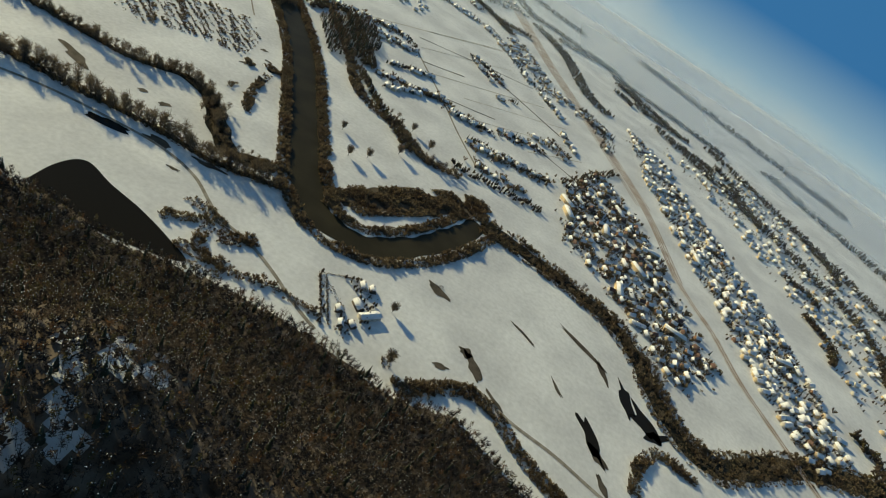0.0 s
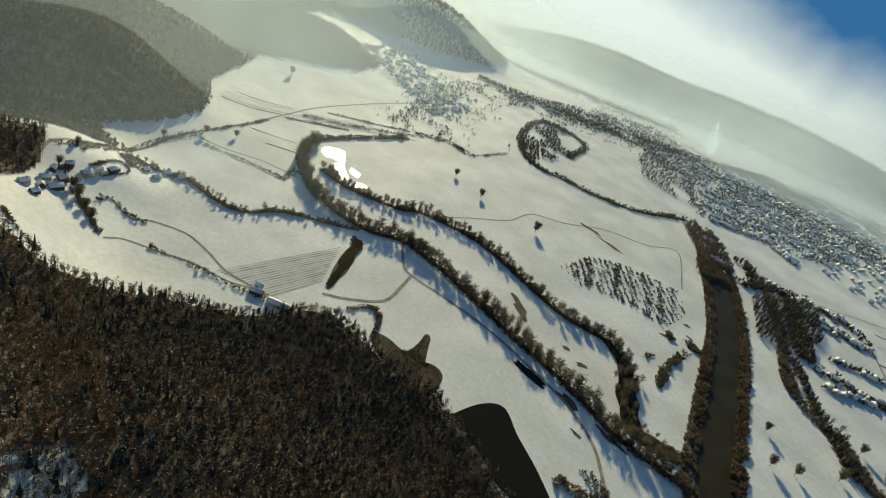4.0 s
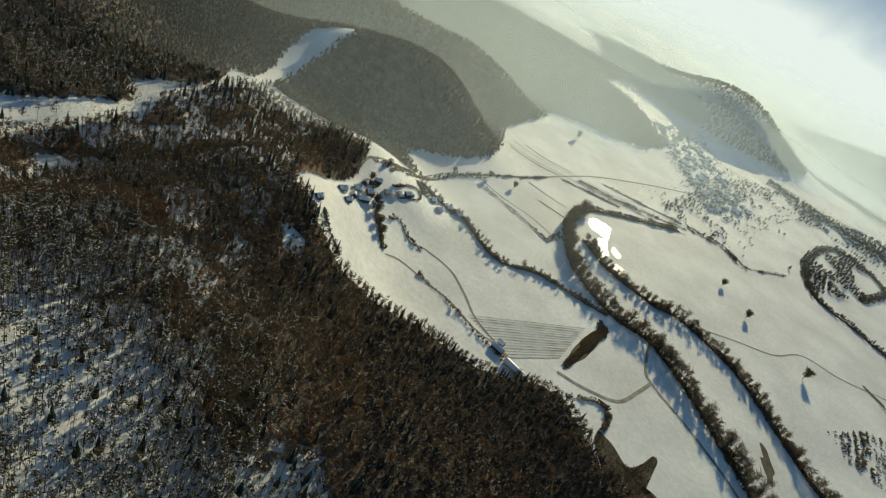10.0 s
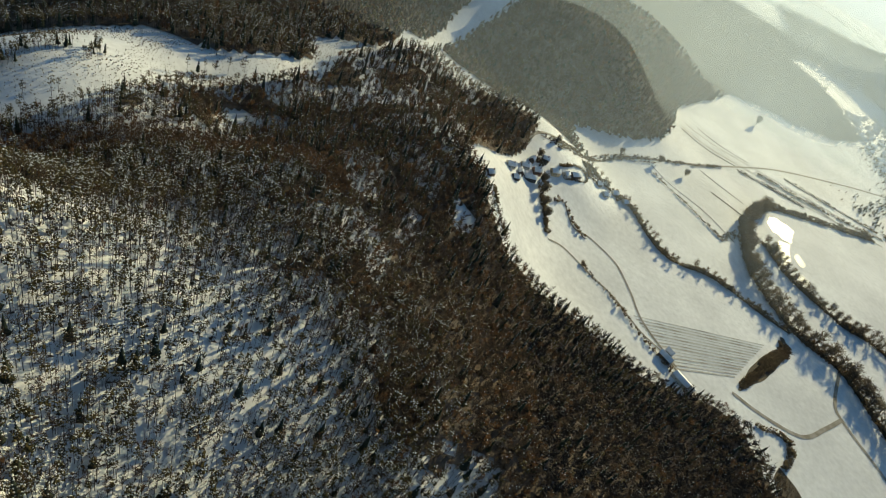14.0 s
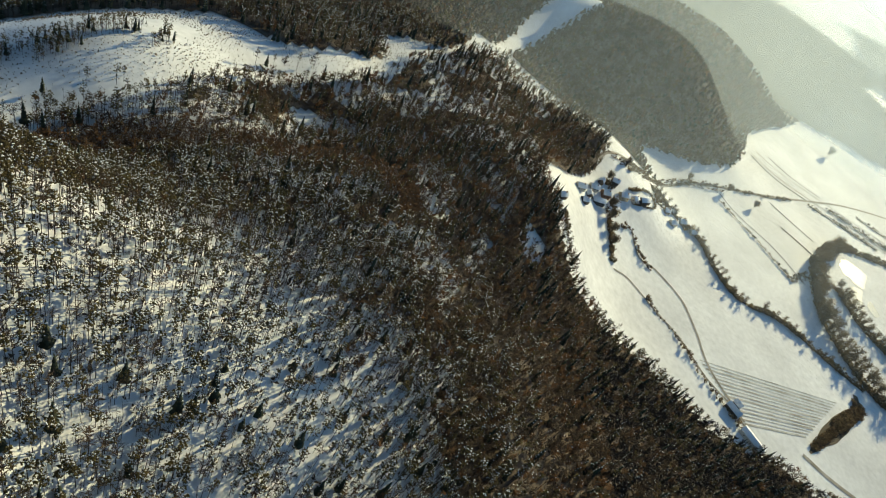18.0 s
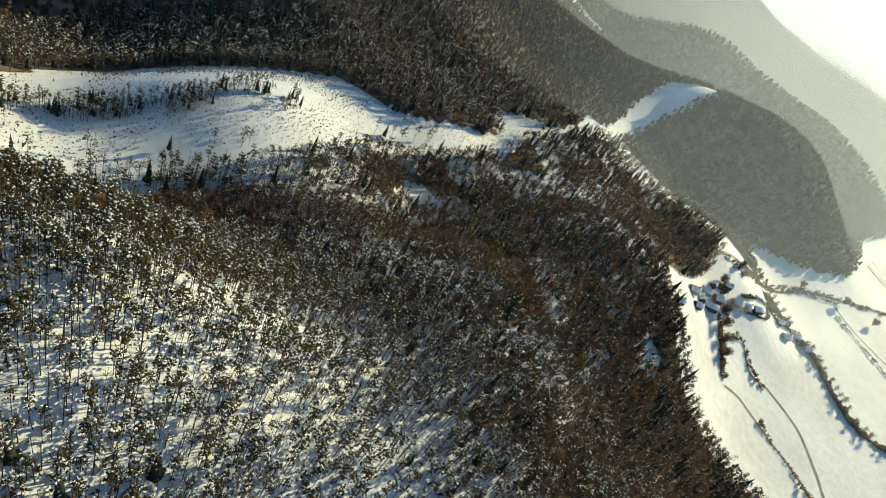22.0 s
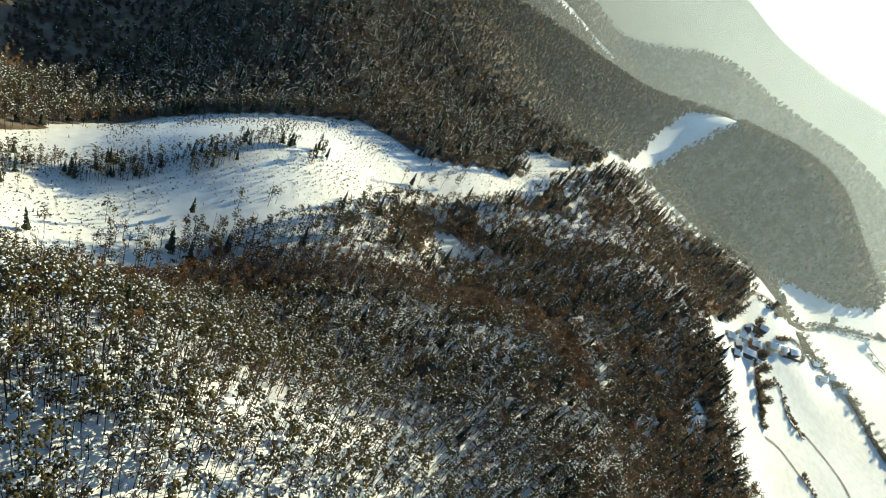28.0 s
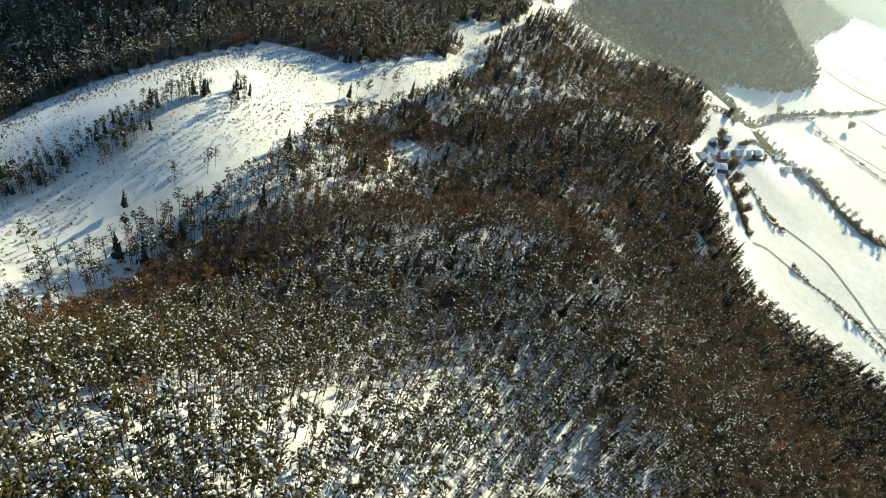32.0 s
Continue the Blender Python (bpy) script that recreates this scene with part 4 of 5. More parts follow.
rows = np.sin((plots[:, 0] * 0.55 + plots[:, 1] * 0.84) * 0.55 + 0.8 * np.sin(plots[:, 0] * 0.03))
brush("allotments", plots[(0.7 * rows + 1.4 * field_noise(plots, 4.5, 3.0) > 0.1) & (rng.random(len(plots)) < 0.8)], "dark overgrown garden plots with bare bushes", 0.4, 1.0)


mouth = scatter(-860, -600, 1180, 1460, 6.5)
mouth = mouth[near_line([(-640, 1230), (-700, 1310), (-760, 1370), (-830, 1420)], mouth, 42) & (field_noise(mouth, 13.0, 2.0) > -0.3)]
wood("bank_trees", BROAD, mouth, rng.integers(0, len(BROAD), len(mouth)), rng.uniform(0.5, 0.9, len(mouth)), "dark trees crowding the mouth of a brook", "trees")
grove = scatter(-590, -390, 1100, 1460, 7.0)
grove = grove[inside([(-563, 1258), (-530, 1420), (-480, 1400), (-415, 1300), (-402, 1162), (-454, 1116)], grove[:, 0], grove[:, 1])]
wood("grove", [DENSE[1], DENSE[2], SPRU[1]], grove, rng.choice([0, 1, 2], len(grove)), rng.uniform(0.8, 1.2, len(grove)), "dark grove of bare and evergreen trees beyond the river", "trees")


# thickets by the pond, on the river spit and round the meadow farm
thicket = np.vstack([along([(-301, 519), (-273, 517), (-249, 508), (-230, 503)], 0.8, 9), along([(-240, 488), (-221, 504), (-209, 520)], 0.5, 11), along([(-262, 446), (-238, 451), (-206, 459)], 0.6, 9),
                     along([(-387, 747), (-417, 800), (-442, 885)], 0.9, 7), along([(-469, 916), (-448, 911), (-436, 914)], 0.5, 8), along([(-493, 896), (-471, 881)], 0.6, 6), along([(-444, 782), (-448, 802)], 1.0, 4)])
brush("scrub", thicket, "dark brown thickets at the water's edge", 0.6, 1.4)
yard_trees = np.vstack([along([(-130, 536), (-88, 466)], 5.0, 4), along([(-100, 560), (-60, 535), (-48, 500)], 2.2, 9), along([(-90, 500), (-60, 478)], 3.0, 8)])
wood("garden_trees", FARK[:2], yard_trees, rng.integers(0, 2, len(yard_trees)), rng.uniform(0.35, 0.7, len(yard_trees)), "bare garden trees round the meadow farm", "trees")
stubs = scatter(-860, -330, -500, -190, 2.9)
stubs = stubs[(inside(CLEARING, stubs[:, 0], stubs[:, 1]) | inside(LOWER_STRIP, stubs[:, 0], stubs[:, 1])) & (field_noise(stubs, 16.0, 7.0) > -0.35)]
brush("brushwood", stubs, "stumps, saplings and brushwood sticking out of the clearing snow", 0.09, 0.30)


# ---- houses ----
def house_meshes(w, l, h, pitch, seed):
    """Meshes of a gabled house: walls, the two roof slopes with thickness and eaves, chimney and panes."""
    k = w * 0.5 * math.tan(radians(pitch))
    a, b = w / 2, l / 2
    v = [(-a, -b, -1.5), (a, -b, -1.5), (a, b, -1.5), (-a, b, -1.5), (-a, -b, h), (a, -b, h), (a, b, h), (-a, b, h), (0, -b, h + k), (0, b, h + k)]
    f3 = [(0, 1, 5), (0, 5, 4), (1, 2, 6), (1, 6, 5), (2, 3, 7), (2, 7, 6), (3, 0, 4), (3, 4, 7), (4, 5, 8), (6, 7, 9)]
    out = {"wall": (np.array(v, float), np.array(f3))}
    o, e, t = 0.55, 0.5, 0.35
    drop = o * math.tan(radians(pitch))
    for name, s in (("roof_slope", 1), ("roof_slope_back", -1)):
        p = [(s * (a + o), -b - e, h - drop), (s * (a + o), b + e, h - drop), (0, b + e, h + k), (0, -b - e, h + k)]
        q = [(x, y, z + t) for x, y, z in p]
        vv = np.array(p + q, float)
        ff = np.array([(4, 5, 6), (4, 6, 7), (0, 2, 1), (0, 3, 2), (0, 1, 5), (0, 5, 4), (1, 2, 6), (1, 6, 5), (3, 0, 4), (3, 4, 7)])
        out[name] = (vv, ff)
    c, d = 0.45, l * 0.22
    z0, z1 = h + k * 0.5, h + k + 1.0
    cv = [(sx * c + 0.9, sy * c + d, z) for z in (z0, z1) for sx, sy in ((-1, -1), (1, -1), (1, 1), (-1, 1))]
    cf = [(0, 1, 5), (0, 5, 4), (1, 2, 6), (1, 6, 5), (2, 3, 7), (2, 7, 6), (3, 0, 4), (3, 4, 7), (4, 5, 6), (4, 6, 7)]
    out["chimney"] = (np.array(cv, float), np.array(cf))
    return out


def pane_mesh(w, h):
    v = np.array([(-w / 2, -0.06, 0), (w / 2, -0.06, 0), (w / 2, -0.06, h), (-w / 2, -0.06, h), (-w / 2, 0.05, 0), (w / 2, 0.05, 0), (w / 2, 0.05, h), (-w / 2, 0.05, h)])
    return np_mesh("window", v, np.array([(0, 1, 2), (0, 2, 3), (0, 4, 5), (0, 5, 1), (3, 2, 6), (3, 6, 7), (0, 3, 7), (0, 7, 4), (1, 5, 6), (1, 6, 2)]), [PANE])


WINDOW = pane_mesh(1.1, 1.4)
MODELS = []
for seed, (w, l, h, pitch, wall, roof) in enumerate(((8, 11, 4.0, 40, PLASTER, ROOF_SNOW), (8.5, 13, 5.0, 38, PLASTER_Y, ROOF_SNOW), (7, 9, 3.4, 42, TIMBER, ROOF_SNOW), (9, 16, 4.2, 34, TIMBER, ROOF_SNOW),
                                                     (9, 11, 5.5, 38, BRICK, ROOF_SNOW), (9, 12, 5.2, 36, PLASTER, ROOF_TILE), (10, 26, 5.0, 24, PLASTER, ROOF_SNOW), (12, 40, 7.5, 14, PLASTER_Y, ROOF_SNOW))):
    ms = house_meshes(w, l, h, pitch, seed)
    mats = {"wall": wall, "roof_slope": roof, "roof_slope_back": ROOF_TILE if roof is ROOF_TILE else ROOF_SNOW, "chimney": BRICK}
    MODELS.append((w, l, h, {n: np_mesh("house_" + n, v, f, [mats[n]]) for n, (v, f) in ms.items()}))


def house(kind, x, y, turn, label, group, windows=False, name="house"):
    w, l, h, ms = MODELS[kind]
    e = new(name)
    e.matrix_world = pose(x, y, float(height(x, y)) + 0.3, 0, 0, turn)
    for n, me in ms.items():
        if n == "chimney" and name != "house":
            continue
        part("roof_slope" if n.startswith("roof") else n, me, e)
    if windows:
        for s, rot in ((1, 90), (-1, -90)):
            for d in (-0.28, 0.05, 0.32):
                p = part("window", WINDOW, e)
                p.matrix_basis = pose(s * w / 2, d * l, h * 0.32, 0, 0, rot)
        for s, rot in ((-1, 0), (1, 180)):
            p = part("window", WINDOW, e)
            p.matrix_basis = pose(0.8, s * l / 2, h * 0.45, 0, 0, rot)
    return tagged(e, label, "house" if name == "house" else "barn", group)


for k, x, y, turn in ((2, -693, -12, 40), (0, -771, 14, 25), (2, -758, 24, 30), (0, -803, 34, 20), (4, -812, 52, 25), (1, -838, 78, 30), (2, -815, 68, 20), (0, -852, 95, 60), (3, -790, 44, 20), (2, -826, 42, 80),
                     (2, -845, 60, 10), (3, -866, 110, 40), (0, -893, 168, 35), (2, -905, 155, 30), (0, -917, 186, 30), (2, -925, 170, 120), (0, -912, 205, 35), (2, -782, 30, 100)):
    house(k, x, y, turn, "small village house with a snow-covered gabled roof" if k != 3 else "long timber barn with a snowy roof", "houses of the hillside village", True, "house" if k != 3 else "barn")
for k, x, y, turn in ((3, -634, 246, -40), (6, -607, 264, -42), (2, -645, 252, -40)):
    house(k, x, y, turn, "farm shed with a snowy roof beside the lane", "farm buildings below the wood", True, "barn")
for k, x, y, turn in ((0, -80, 556, 35), (2, -69, 560, 35), (6, -52, 516, -38), (3, -70, 522, 50), (2, -61, 490, 50), (2, -72, 482, 20), (2, -84, 500, 40)):
    house(k, x, y, turn, "farmstead building with snow on its roof", "buildings of the meadow farm", True, "house" if k in (0, 2) else "barn")


def fill_houses(poly, count, seed, group, label, base_turn, spread=25.0, big=0.06, gap=15.0):
    r = np.random.default_rng(seed)
    q = np.array(poly, float)
    placed = []
    tries = 0
    while len(placed) < count and tries < count * 30:
        tries += 1
        x, y = r.uniform(q[:, 0].min(), q[:, 0].max()), r.uniform(q[:, 1].min(), q[:, 1].max())
        if not inside(poly, np.array([x]), np.array([y]))[0]:
            continue
        if any((x - a) ** 2 + (y - b) ** 2 < gap * gap for a, b in placed):
            continue
        placed.append((x, y))
        k = int(r.integers(6, 8)) if r.random() < big else int(r.choice([0, 1, 1, 2, 4, 5, 0]))
        house(k, x, y, base_turn + 90 * int(r.integers(0, 2)) + r.uniform(-spread, spread), label, group)
    return placed


TOWN_WEST = [(96, 1208), (160, 1393), (255, 1290), (350, 1060), (440, 864), (356, 753), (294, 840), (213, 920), (132, 993)]
TOWN_EAST = [(200, 1938), (350, 1771), (479, 1463), (565, 1276), (634, 1126), (690, 843), (600, 768), (530, 896), (476, 1054), (392, 1245), (274, 1585)]
spots = fill_houses(TOWN_WEST, 180, 5, "houses of the riverside quarter", "town house with a snowy roof among bare gardens", 20, gap=12.5)
spots += fill_houses([(-290, 2080), (-220, 2110), (-50, 1850), (150, 1740), (120, 1690), (-110, 1790)], 34, 21, "works and sheds beside the railway", "long works building with a snowy roof by the railway", 60, 8.0, 0.55, 24.0)
spots += fill_houses(TOWN_EAST, 46, 6, "houses beyond the railway", "town house with a snowy roof beyond the railway", 25)
for i, (a, b, n) in enumerate((((-514, 1391), (-383, 1408), 9), ((-358, 1171), (-213, 1235), 10), ((-189, 1210), (-102, 1230), 6), ((-99, 1107), (53, 1174), 11), ((-271, 1671), (-171, 1581), 7),
                               ((-62, 1267), (4, 1306), 5), ((19, 1382), (73, 1346), 4), ((-75, 1040), (20, 1060), 6), ((-560, 1440), (-440, 1480), 8))):
    r = np.random.default_rng(30 + i)
    for t in np.linspace(0, 1, n):
        x, y = a[0] + (b[0] - a[0]) * t + r.uniform(-4, 4), a[1] + (b[1] - a[1]) * t + r.uniform(-8, 8)
        house(int(r.choice([0, 1, 2, 4])), x, y, math.degrees(math.atan2(b[1] - a[1], b[0] - a[0])) + 90 * int(r.integers(0, 2)), "house in a street row on the snowy plain", "houses of the field rows")
        spots.append((x, y))
spots = np.array(spots)
# field strips, hedges and yards
for a, b, w in (((-1265, 335), (-1237, 454), 4), ((-1317, 383), (-1282, 493), 3), ((-1146, 365), (-1096, 441), 2.4), ((-1286, 575), (-1240, 766), 4), ((-1223, 456), (-1198, 591), 4),
                ((-412, 1545), (-250, 1642), 4), ((-250, 1642), (-100, 1720), 4), ((-339, 1394), (-246, 1467), 5), ((-222, 1264), (-113, 1322), 4), ((21, 1303), (145, 1254), 4), ((-180, 1592), (35, 1479), 5)):
    strip("furrow", [a, ((a[0] + b[0]) / 2 + 2, (a[1] + b[1]) / 2), b], w, EARTH, 0.3, "dark field boundary in the snow", "ditch", step=15, wobble=0.3)
strips = np.vstack([along([(-1223, 456), (-1215, 523), (-1198, 591)], 1.3, 7), along([(-1286, 575), (-1240, 766)], 2.0, 5), along([(-1052, 259), (-1003, 315), (-949, 365)], 2.5, 2), along([(-977, 404), (-940, 367)], 1.0, 7),
                    along([(-1235, 780), (-1207, 858), (-1137, 893)], 0.7, 14), along([(-1137, 893), (-1183, 1035)], 2.0, 5), along([(-934, 127), (-900, 140)], 0.5, 7), along([(-882, 44), (-904, 84), (-949, 121)], 0.7, 8),
                    along([(-949, 121), (-1030, 189), (-1079, 264)], 1.2, 6), along([(-931, 145), (-911, 196)], 1.0, 14), along([(-857, 84), (-895, 119), (-879, 131), (-846, 95)], 1.2, 1.0), along([(-827, 47), (-842, 61)], 0.8, 6),
                    along([(-802, 62), (-787, 71), (-769, 82)], 1.2, 6), along([(-593, 351), (-597, 378), (-590, 388), (-570, 386), (-551, 374)], 0.6, 4), along([(-801, 88), (-812, 105), (-788, 125), (-780, 143)], 2.0, 3)])
brush("hedge", strips, "bare hedges, brush and yard fences of the village", 0.4, 1.1)
yard = np.vstack([along([(-130, 536), (-88, 466)], 0.8, 1.0), along([(-124, 541), (-82, 472)], 0.9, 1.0), along([(-127, 540), (-86, 567)], 1.0, 1.0), along([(-120, 530), (-91, 515), (-80, 500)], 1.0, 4),
                  along([(-75, 480), (-58, 471)], 0.8, 7), along([(-12, 480), (-5, 466)], 0.4, 5), along([(-70, 545), (-60, 555)], 1.2, 6), along([(-8, 640), (-2, 648)], 0.4, 5)])
brush("scrub", yard, "bare shrubs and fences round the meadow farm", 0.22, 0.6)
gardens = np.vstack([spots + rng.normal(size=spots.shape) * 11 for _ in range(8)])
brush("garden_shrubs", gardens, "bare garden trees and shrubs between the houses", 0.9, 2.2)
row_trees = np.vstack([along(line, gap, spread) for line, gap, spread in (
    ([(-441, 1489), (-375, 1432)], 4, 14), ([(-361, 1270), (-284, 1330)], 4, 8), ([(-320, 1182), (-220, 1234)], 3, 10), ([(-184, 1207), (-113, 1229)], 4, 10), ([(-118, 1138), (59, 1157)], 2.6, 12), ([(-64, 1276), (1, 1307)], 4, 8),
    ([(11, 1398), (73, 1374)], 4, 6), ([(-269, 1667), (-174, 1610)], 4, 9), ([(-123, 1500), (-98, 1503)], 4, 6), ([(-112, 987), (71, 1024)], 2.4, 12), ([(78, 1233), (192, 1147)], 3.5, 16), ([(109, 1262), (198, 1463)], 3, 10))])
tg = np.vstack([spots + rng.normal(size=spots.shape) * 12, row_trees])
wood("garden_trees", FARK[:2] + [SPRU[0]], row_trees, rng.choice([0, 1, 1, 0, 2], len(row_trees)), rng.uniform(0.5, 0.95, len(row_trees)), "dark row of garden trees behind the houses", "trees")
wood("garden_trees", FARK[:2] + [SPRU[0]], tg, rng.choice([0, 1, 1, 0, 2], len(tg)), rng.uniform(0.5, 0.85, len(tg)), "bare and evergreen trees in the town gardens", "trees")


def far_town(name, poly, count, seed, label):
    """Distant houses, each a few pixels across: walls and roof of each, joined."""
    r = np.random.default_rng(seed)
    q = np.array(poly, float)
    vs, fs, mi, base = [], [], [], 0
    shapes = [house_meshes(9, 12, 5, 38, 0), house_meshes(10, 18, 5.5, 30, 1)]
    done = 0
    while done < count:
        x, y = r.uniform(q[:, 0].min(), q[:, 0].max()), r.uniform(q[:, 1].min(), q[:, 1].max())
        if not inside(poly, np.array([x]), np.array([y]))[0]:
            continue
        done += 1
        t = 0.4 + 1.5708 * int(r.integers(0, 2)) + r.uniform(-0.3, 0.3)
        c, s = math.cos(t), math.sin(t)
        z = float(height(x, y))
        for n, (v, f) in shapes[int(r.random() < 0.2)].items():
            if n == "chimney":
                continue
            vs.append(np.column_stack([v[:, 0] * c - v[:, 1] * s + x, v[:, 0] * s + v[:, 1] * c + y, v[:, 2] + z]))
            fs.append(f + base)
            mi.append(np.full(len(f), (0 if r.random() < 0.6 else 1) if n == "wall" else 2))
            base += len(v)
    ob = new(name, np_mesh(name, np.vstack(vs), np.vstack(fs), [PLASTER, PLASTER_Y, ROOF_SNOW], np.concatenate(mi)))
    return tagged(ob, label, "houses", kind="stuff")


far_town("distant_town", [(-919, 1528), (-868, 1652), (-673, 1757), (-462, 1703), (-700, 2400), (-1000, 2700), (-1249, 2600), (-1351, 2300), (-1243, 1849)], 520, 3, "distant town houses with snowy roofs")
far_town("distant_town", [(-1919, 919), (-1714, 912), (-1558, 918), (-1380, 900), (-1480, 1094), (-1811, 1135), (-2120, 1150)], 150, 4, "distant village houses on the plain")
far_town("distant_town", [(300, 1950), (520, 1700), (700, 1300), (820, 900), (1000, 1000), (1000, 1700), (700, 2200)], 260, 8, "distant houses at the edge of the town")
for poly, count, seed in (([(-919, 1528), (-673, 1757), (-700, 2400), (-1249, 2600), (-1351, 2300), (-1243, 1849)], 2600, 3), ([(-1500, 1500), (-1250, 1800), (-1400, 2300), (-1900, 2100)], 600, 10), ([(-1919, 919), (-1714, 880), (-1380, 860), (-1440, 1200), (-2120, 1200)], 420, 4),
                          ([(300, 1950), (520, 1700), (700, 1300), (820, 900), (1000, 1000), (1000, 1700), (700, 2200)], 700, 8)):
    q = np.array(poly, float)
    p = np.column_stack([rng.uniform(q[:, 0].min(), q[:, 0].max(), count * 2), rng.uniform(q[:, 1].min(), q[:, 1].max(), count * 2)])
    p = p[inside(poly, p[:, 0], p[:, 1])][:count]
    wood("distant_trees", FARK[:2], p, rng.integers(0, 2, len(p)), rng.uniform(0.45, 0.85, len(p)), "distant bare trees between the houses", "trees")
# dark woods in long belts on the far plain
for a, b, w in (((300, 2150), (900, 1500), 26), ((520, 2300), (1150, 1500), 30), ((100, 2500), (600, 2350), 22), ((-300, 2700), (100, 2600), 24), ((800, 2500), (1500, 1700), 40), ((200, 3200), (1200, 2600), 45), ((-1500, 1900), (-1250, 2500), 30),
                ((-1900, 1400), (-1500, 1800), 26), ((-2400, 1700), (-1700, 2400), 40), ((-700, 3200), (-100, 3000), 40), ((900, 1150), (1050, 800), 18), ((-160, 2542), (68, 2620), 20), ((68, 2620), (248, 2244), 26), ((248, 2244), (434, 2210), 16), ((-366, 2255), (-242, 2293), 16), ((539, 2124), (609, 1819), 22), ((129, 2289), (192, 2218), 10), ((123, 2421), (375, 2238), 14), ((548, 1948), (660, 1747), 13), ((687, 1501), (759, 1427), 11), ((706, 1332), (734, 1165), 9),
                ((714, 950), (729, 848), 12), ((836, 1904), (894, 1682), 11), ((892, 1504), (881, 1223), 14), ((395, 2096), (522, 2015), 8)):
    p = along([a, ((a[0] + b[0]) / 2 + 30, (a[1] + b[1]) / 2), b], 2.1, w)
    wood("far_belt", FARK[:3], p, rng.integers(0, 3, len(p)), rng.uniform(0.9, 1.5, len(p)), "dark belt of trees on the far plain", "trees")
far_town("distant_town", TOWN_EAST, 340, 14, "snowy-roofed houses packed beyond the railway")
p = scatter(180, 700, 760, 1950, 9.5)
p = p[inside(TOWN_EAST, p[:, 0], p[:, 1]) & (field_noise(p, 20.0, 3.0) > -0.2)]
wood("distant_trees", FARK[:2], p, rng.integers(0, 2, len(p)), rng.uniform(0.4, 0.75, len(p)), "bare garden trees between the far houses", "trees")
# tree clutter of the far meadows and suburbs
GROVE_FAR = [(-1348, 1159), (-1591, 1452), (-1574, 1486), (-1479, 1534), (-1501, 1705), (-1398, 1447), (-1247, 1379), (-1176, 1190), (-1156, 1090), (-1195, 1050)]
SUBURB = [(-1776, 1465), (-1780, 1634), (-1735, 1972), (-1675, 2209), (-1415, 2163), (-1181, 2041), (-1148, 1817), (-1278, 1756), (-1391, 1809), (-1514, 1754), (-1523, 1588), (-1631, 1484), (-1610, 1346)]
COPSE = [(-1319, 1712), (-1379, 1871), (-1148, 1817), (-999, 1624), (-1026, 1530), (-1149, 1544)]
for poly, step, share in ((GROVE_FAR, 9.0, 0.8), (SUBURB, 13.0, 0.7), (COPSE, 12.0, 0.8)):
    p = scatter(-1800, -980, 1040, 2230, step)
    p = p[inside(poly, p[:, 0], p[:, 1])]
    p = p[field_noise(p, 26.0, 6.0) > (0.0 if step < 10 else share * -0.6)]
    wood("distant_trees", FARK[:2], p, rng.integers(0, 2, len(p)), rng.uniform(0.6, 1.1, len(p)), "distant thicket of bare trees on the plain", "trees")
# dark gardens and houses strung along the far road
FAR_STRING = [(-1250, 780), (-1440, 960), (-1560, 1060), (-1720, 1280), (-1740, 1560), (-1590, 1740), (-1290, 2060), (-1100, 2080)]
for gap, spread, low, high in ((1.1, 70, 0.45, 0.9), (2.4, 140, 0.4, 0.8)):
    p = along(FAR_STRING, gap, spread)
    p = p[field_noise(p, 30.0, 4.0) > -0.25]
    wood("distant_trees", FARK[:2] + [FARK[3]], p, rng.integers(0, 3, len(p)), rng.uniform(low, high, len(p)), "dark gardens and trees along the far road", "trees")
far_town("distant_town", SUBURB, 160, 12, "distant suburb houses with snowy roofs")
# the town's inner streets, its edge rows and the dark belts beside the railway
INNER = [(-989, 1560), (-1251, 2300), (-1146, 2719), (-894, 2865), (-793, 3079), (-558, 2905), (-300, 2594), (-470, 2437), (-634, 2286), (-646, 2035), (-692, 1766), (-823, 1652)]
far_town("distant_town", INNER, 420, 41, "town houses with snowy roofs in haze")
p = scatter(-1260, -290, 1550, 3080, 13.0)
p = p[inside(INNER, p[:, 0], p[:, 1])]
p = p[field_noise(p, 34.0, 8.0) > -0.15]
wood("distant_trees", FARK[:2] + [FARK[3]], p, rng.integers(0, 3, len(p)), rng.uniform(0.55, 1.05, len(p)), "dark bare trees between the town's streets", "trees")
EDGE_ROWS = [([(-623, 1406), (-533, 1410), (-464, 1500)], 13, 26), ([(-468, 1357), (-371, 1428)], 9, 18), ([(-379, 1250), (-280, 1327)], 9, 18), ([(-325, 1121), (-230, 1241)], 11, 20),
             ([(-568, 2063), (-376, 2069), (-238, 1928)], 40, 38), ([(-709, 2441), (-587, 2423), (-438, 2228)], 60, 50), ([(-892, 1556), (-807, 1662)], 22, 30), ([(-807, 1698), (-665, 1660)], 30, 36),
             ([(-287, 1656), (-190, 1555)], 9, 12), ([(-154, 1471), (-123, 1462)], 4, 8), ([(-189, 1204), (-124, 1219)], 7, 12), ([(-125, 1116), (-57, 1138), (2, 1161)], 14, 22), ([(-95, 1266), (-32, 1305)], 8, 14),
             ([(-271, 1978), (-97, 1734)], 22, 34), ([(-92, 1749), (14, 1612)], 14, 28), ([(-34, 1366), (11, 1353)], 4, 9), ([(33, 1503), (88, 1423)], 10, 18), ([(68, 1769), (153, 1722), (160, 1580)], 22, 40)]
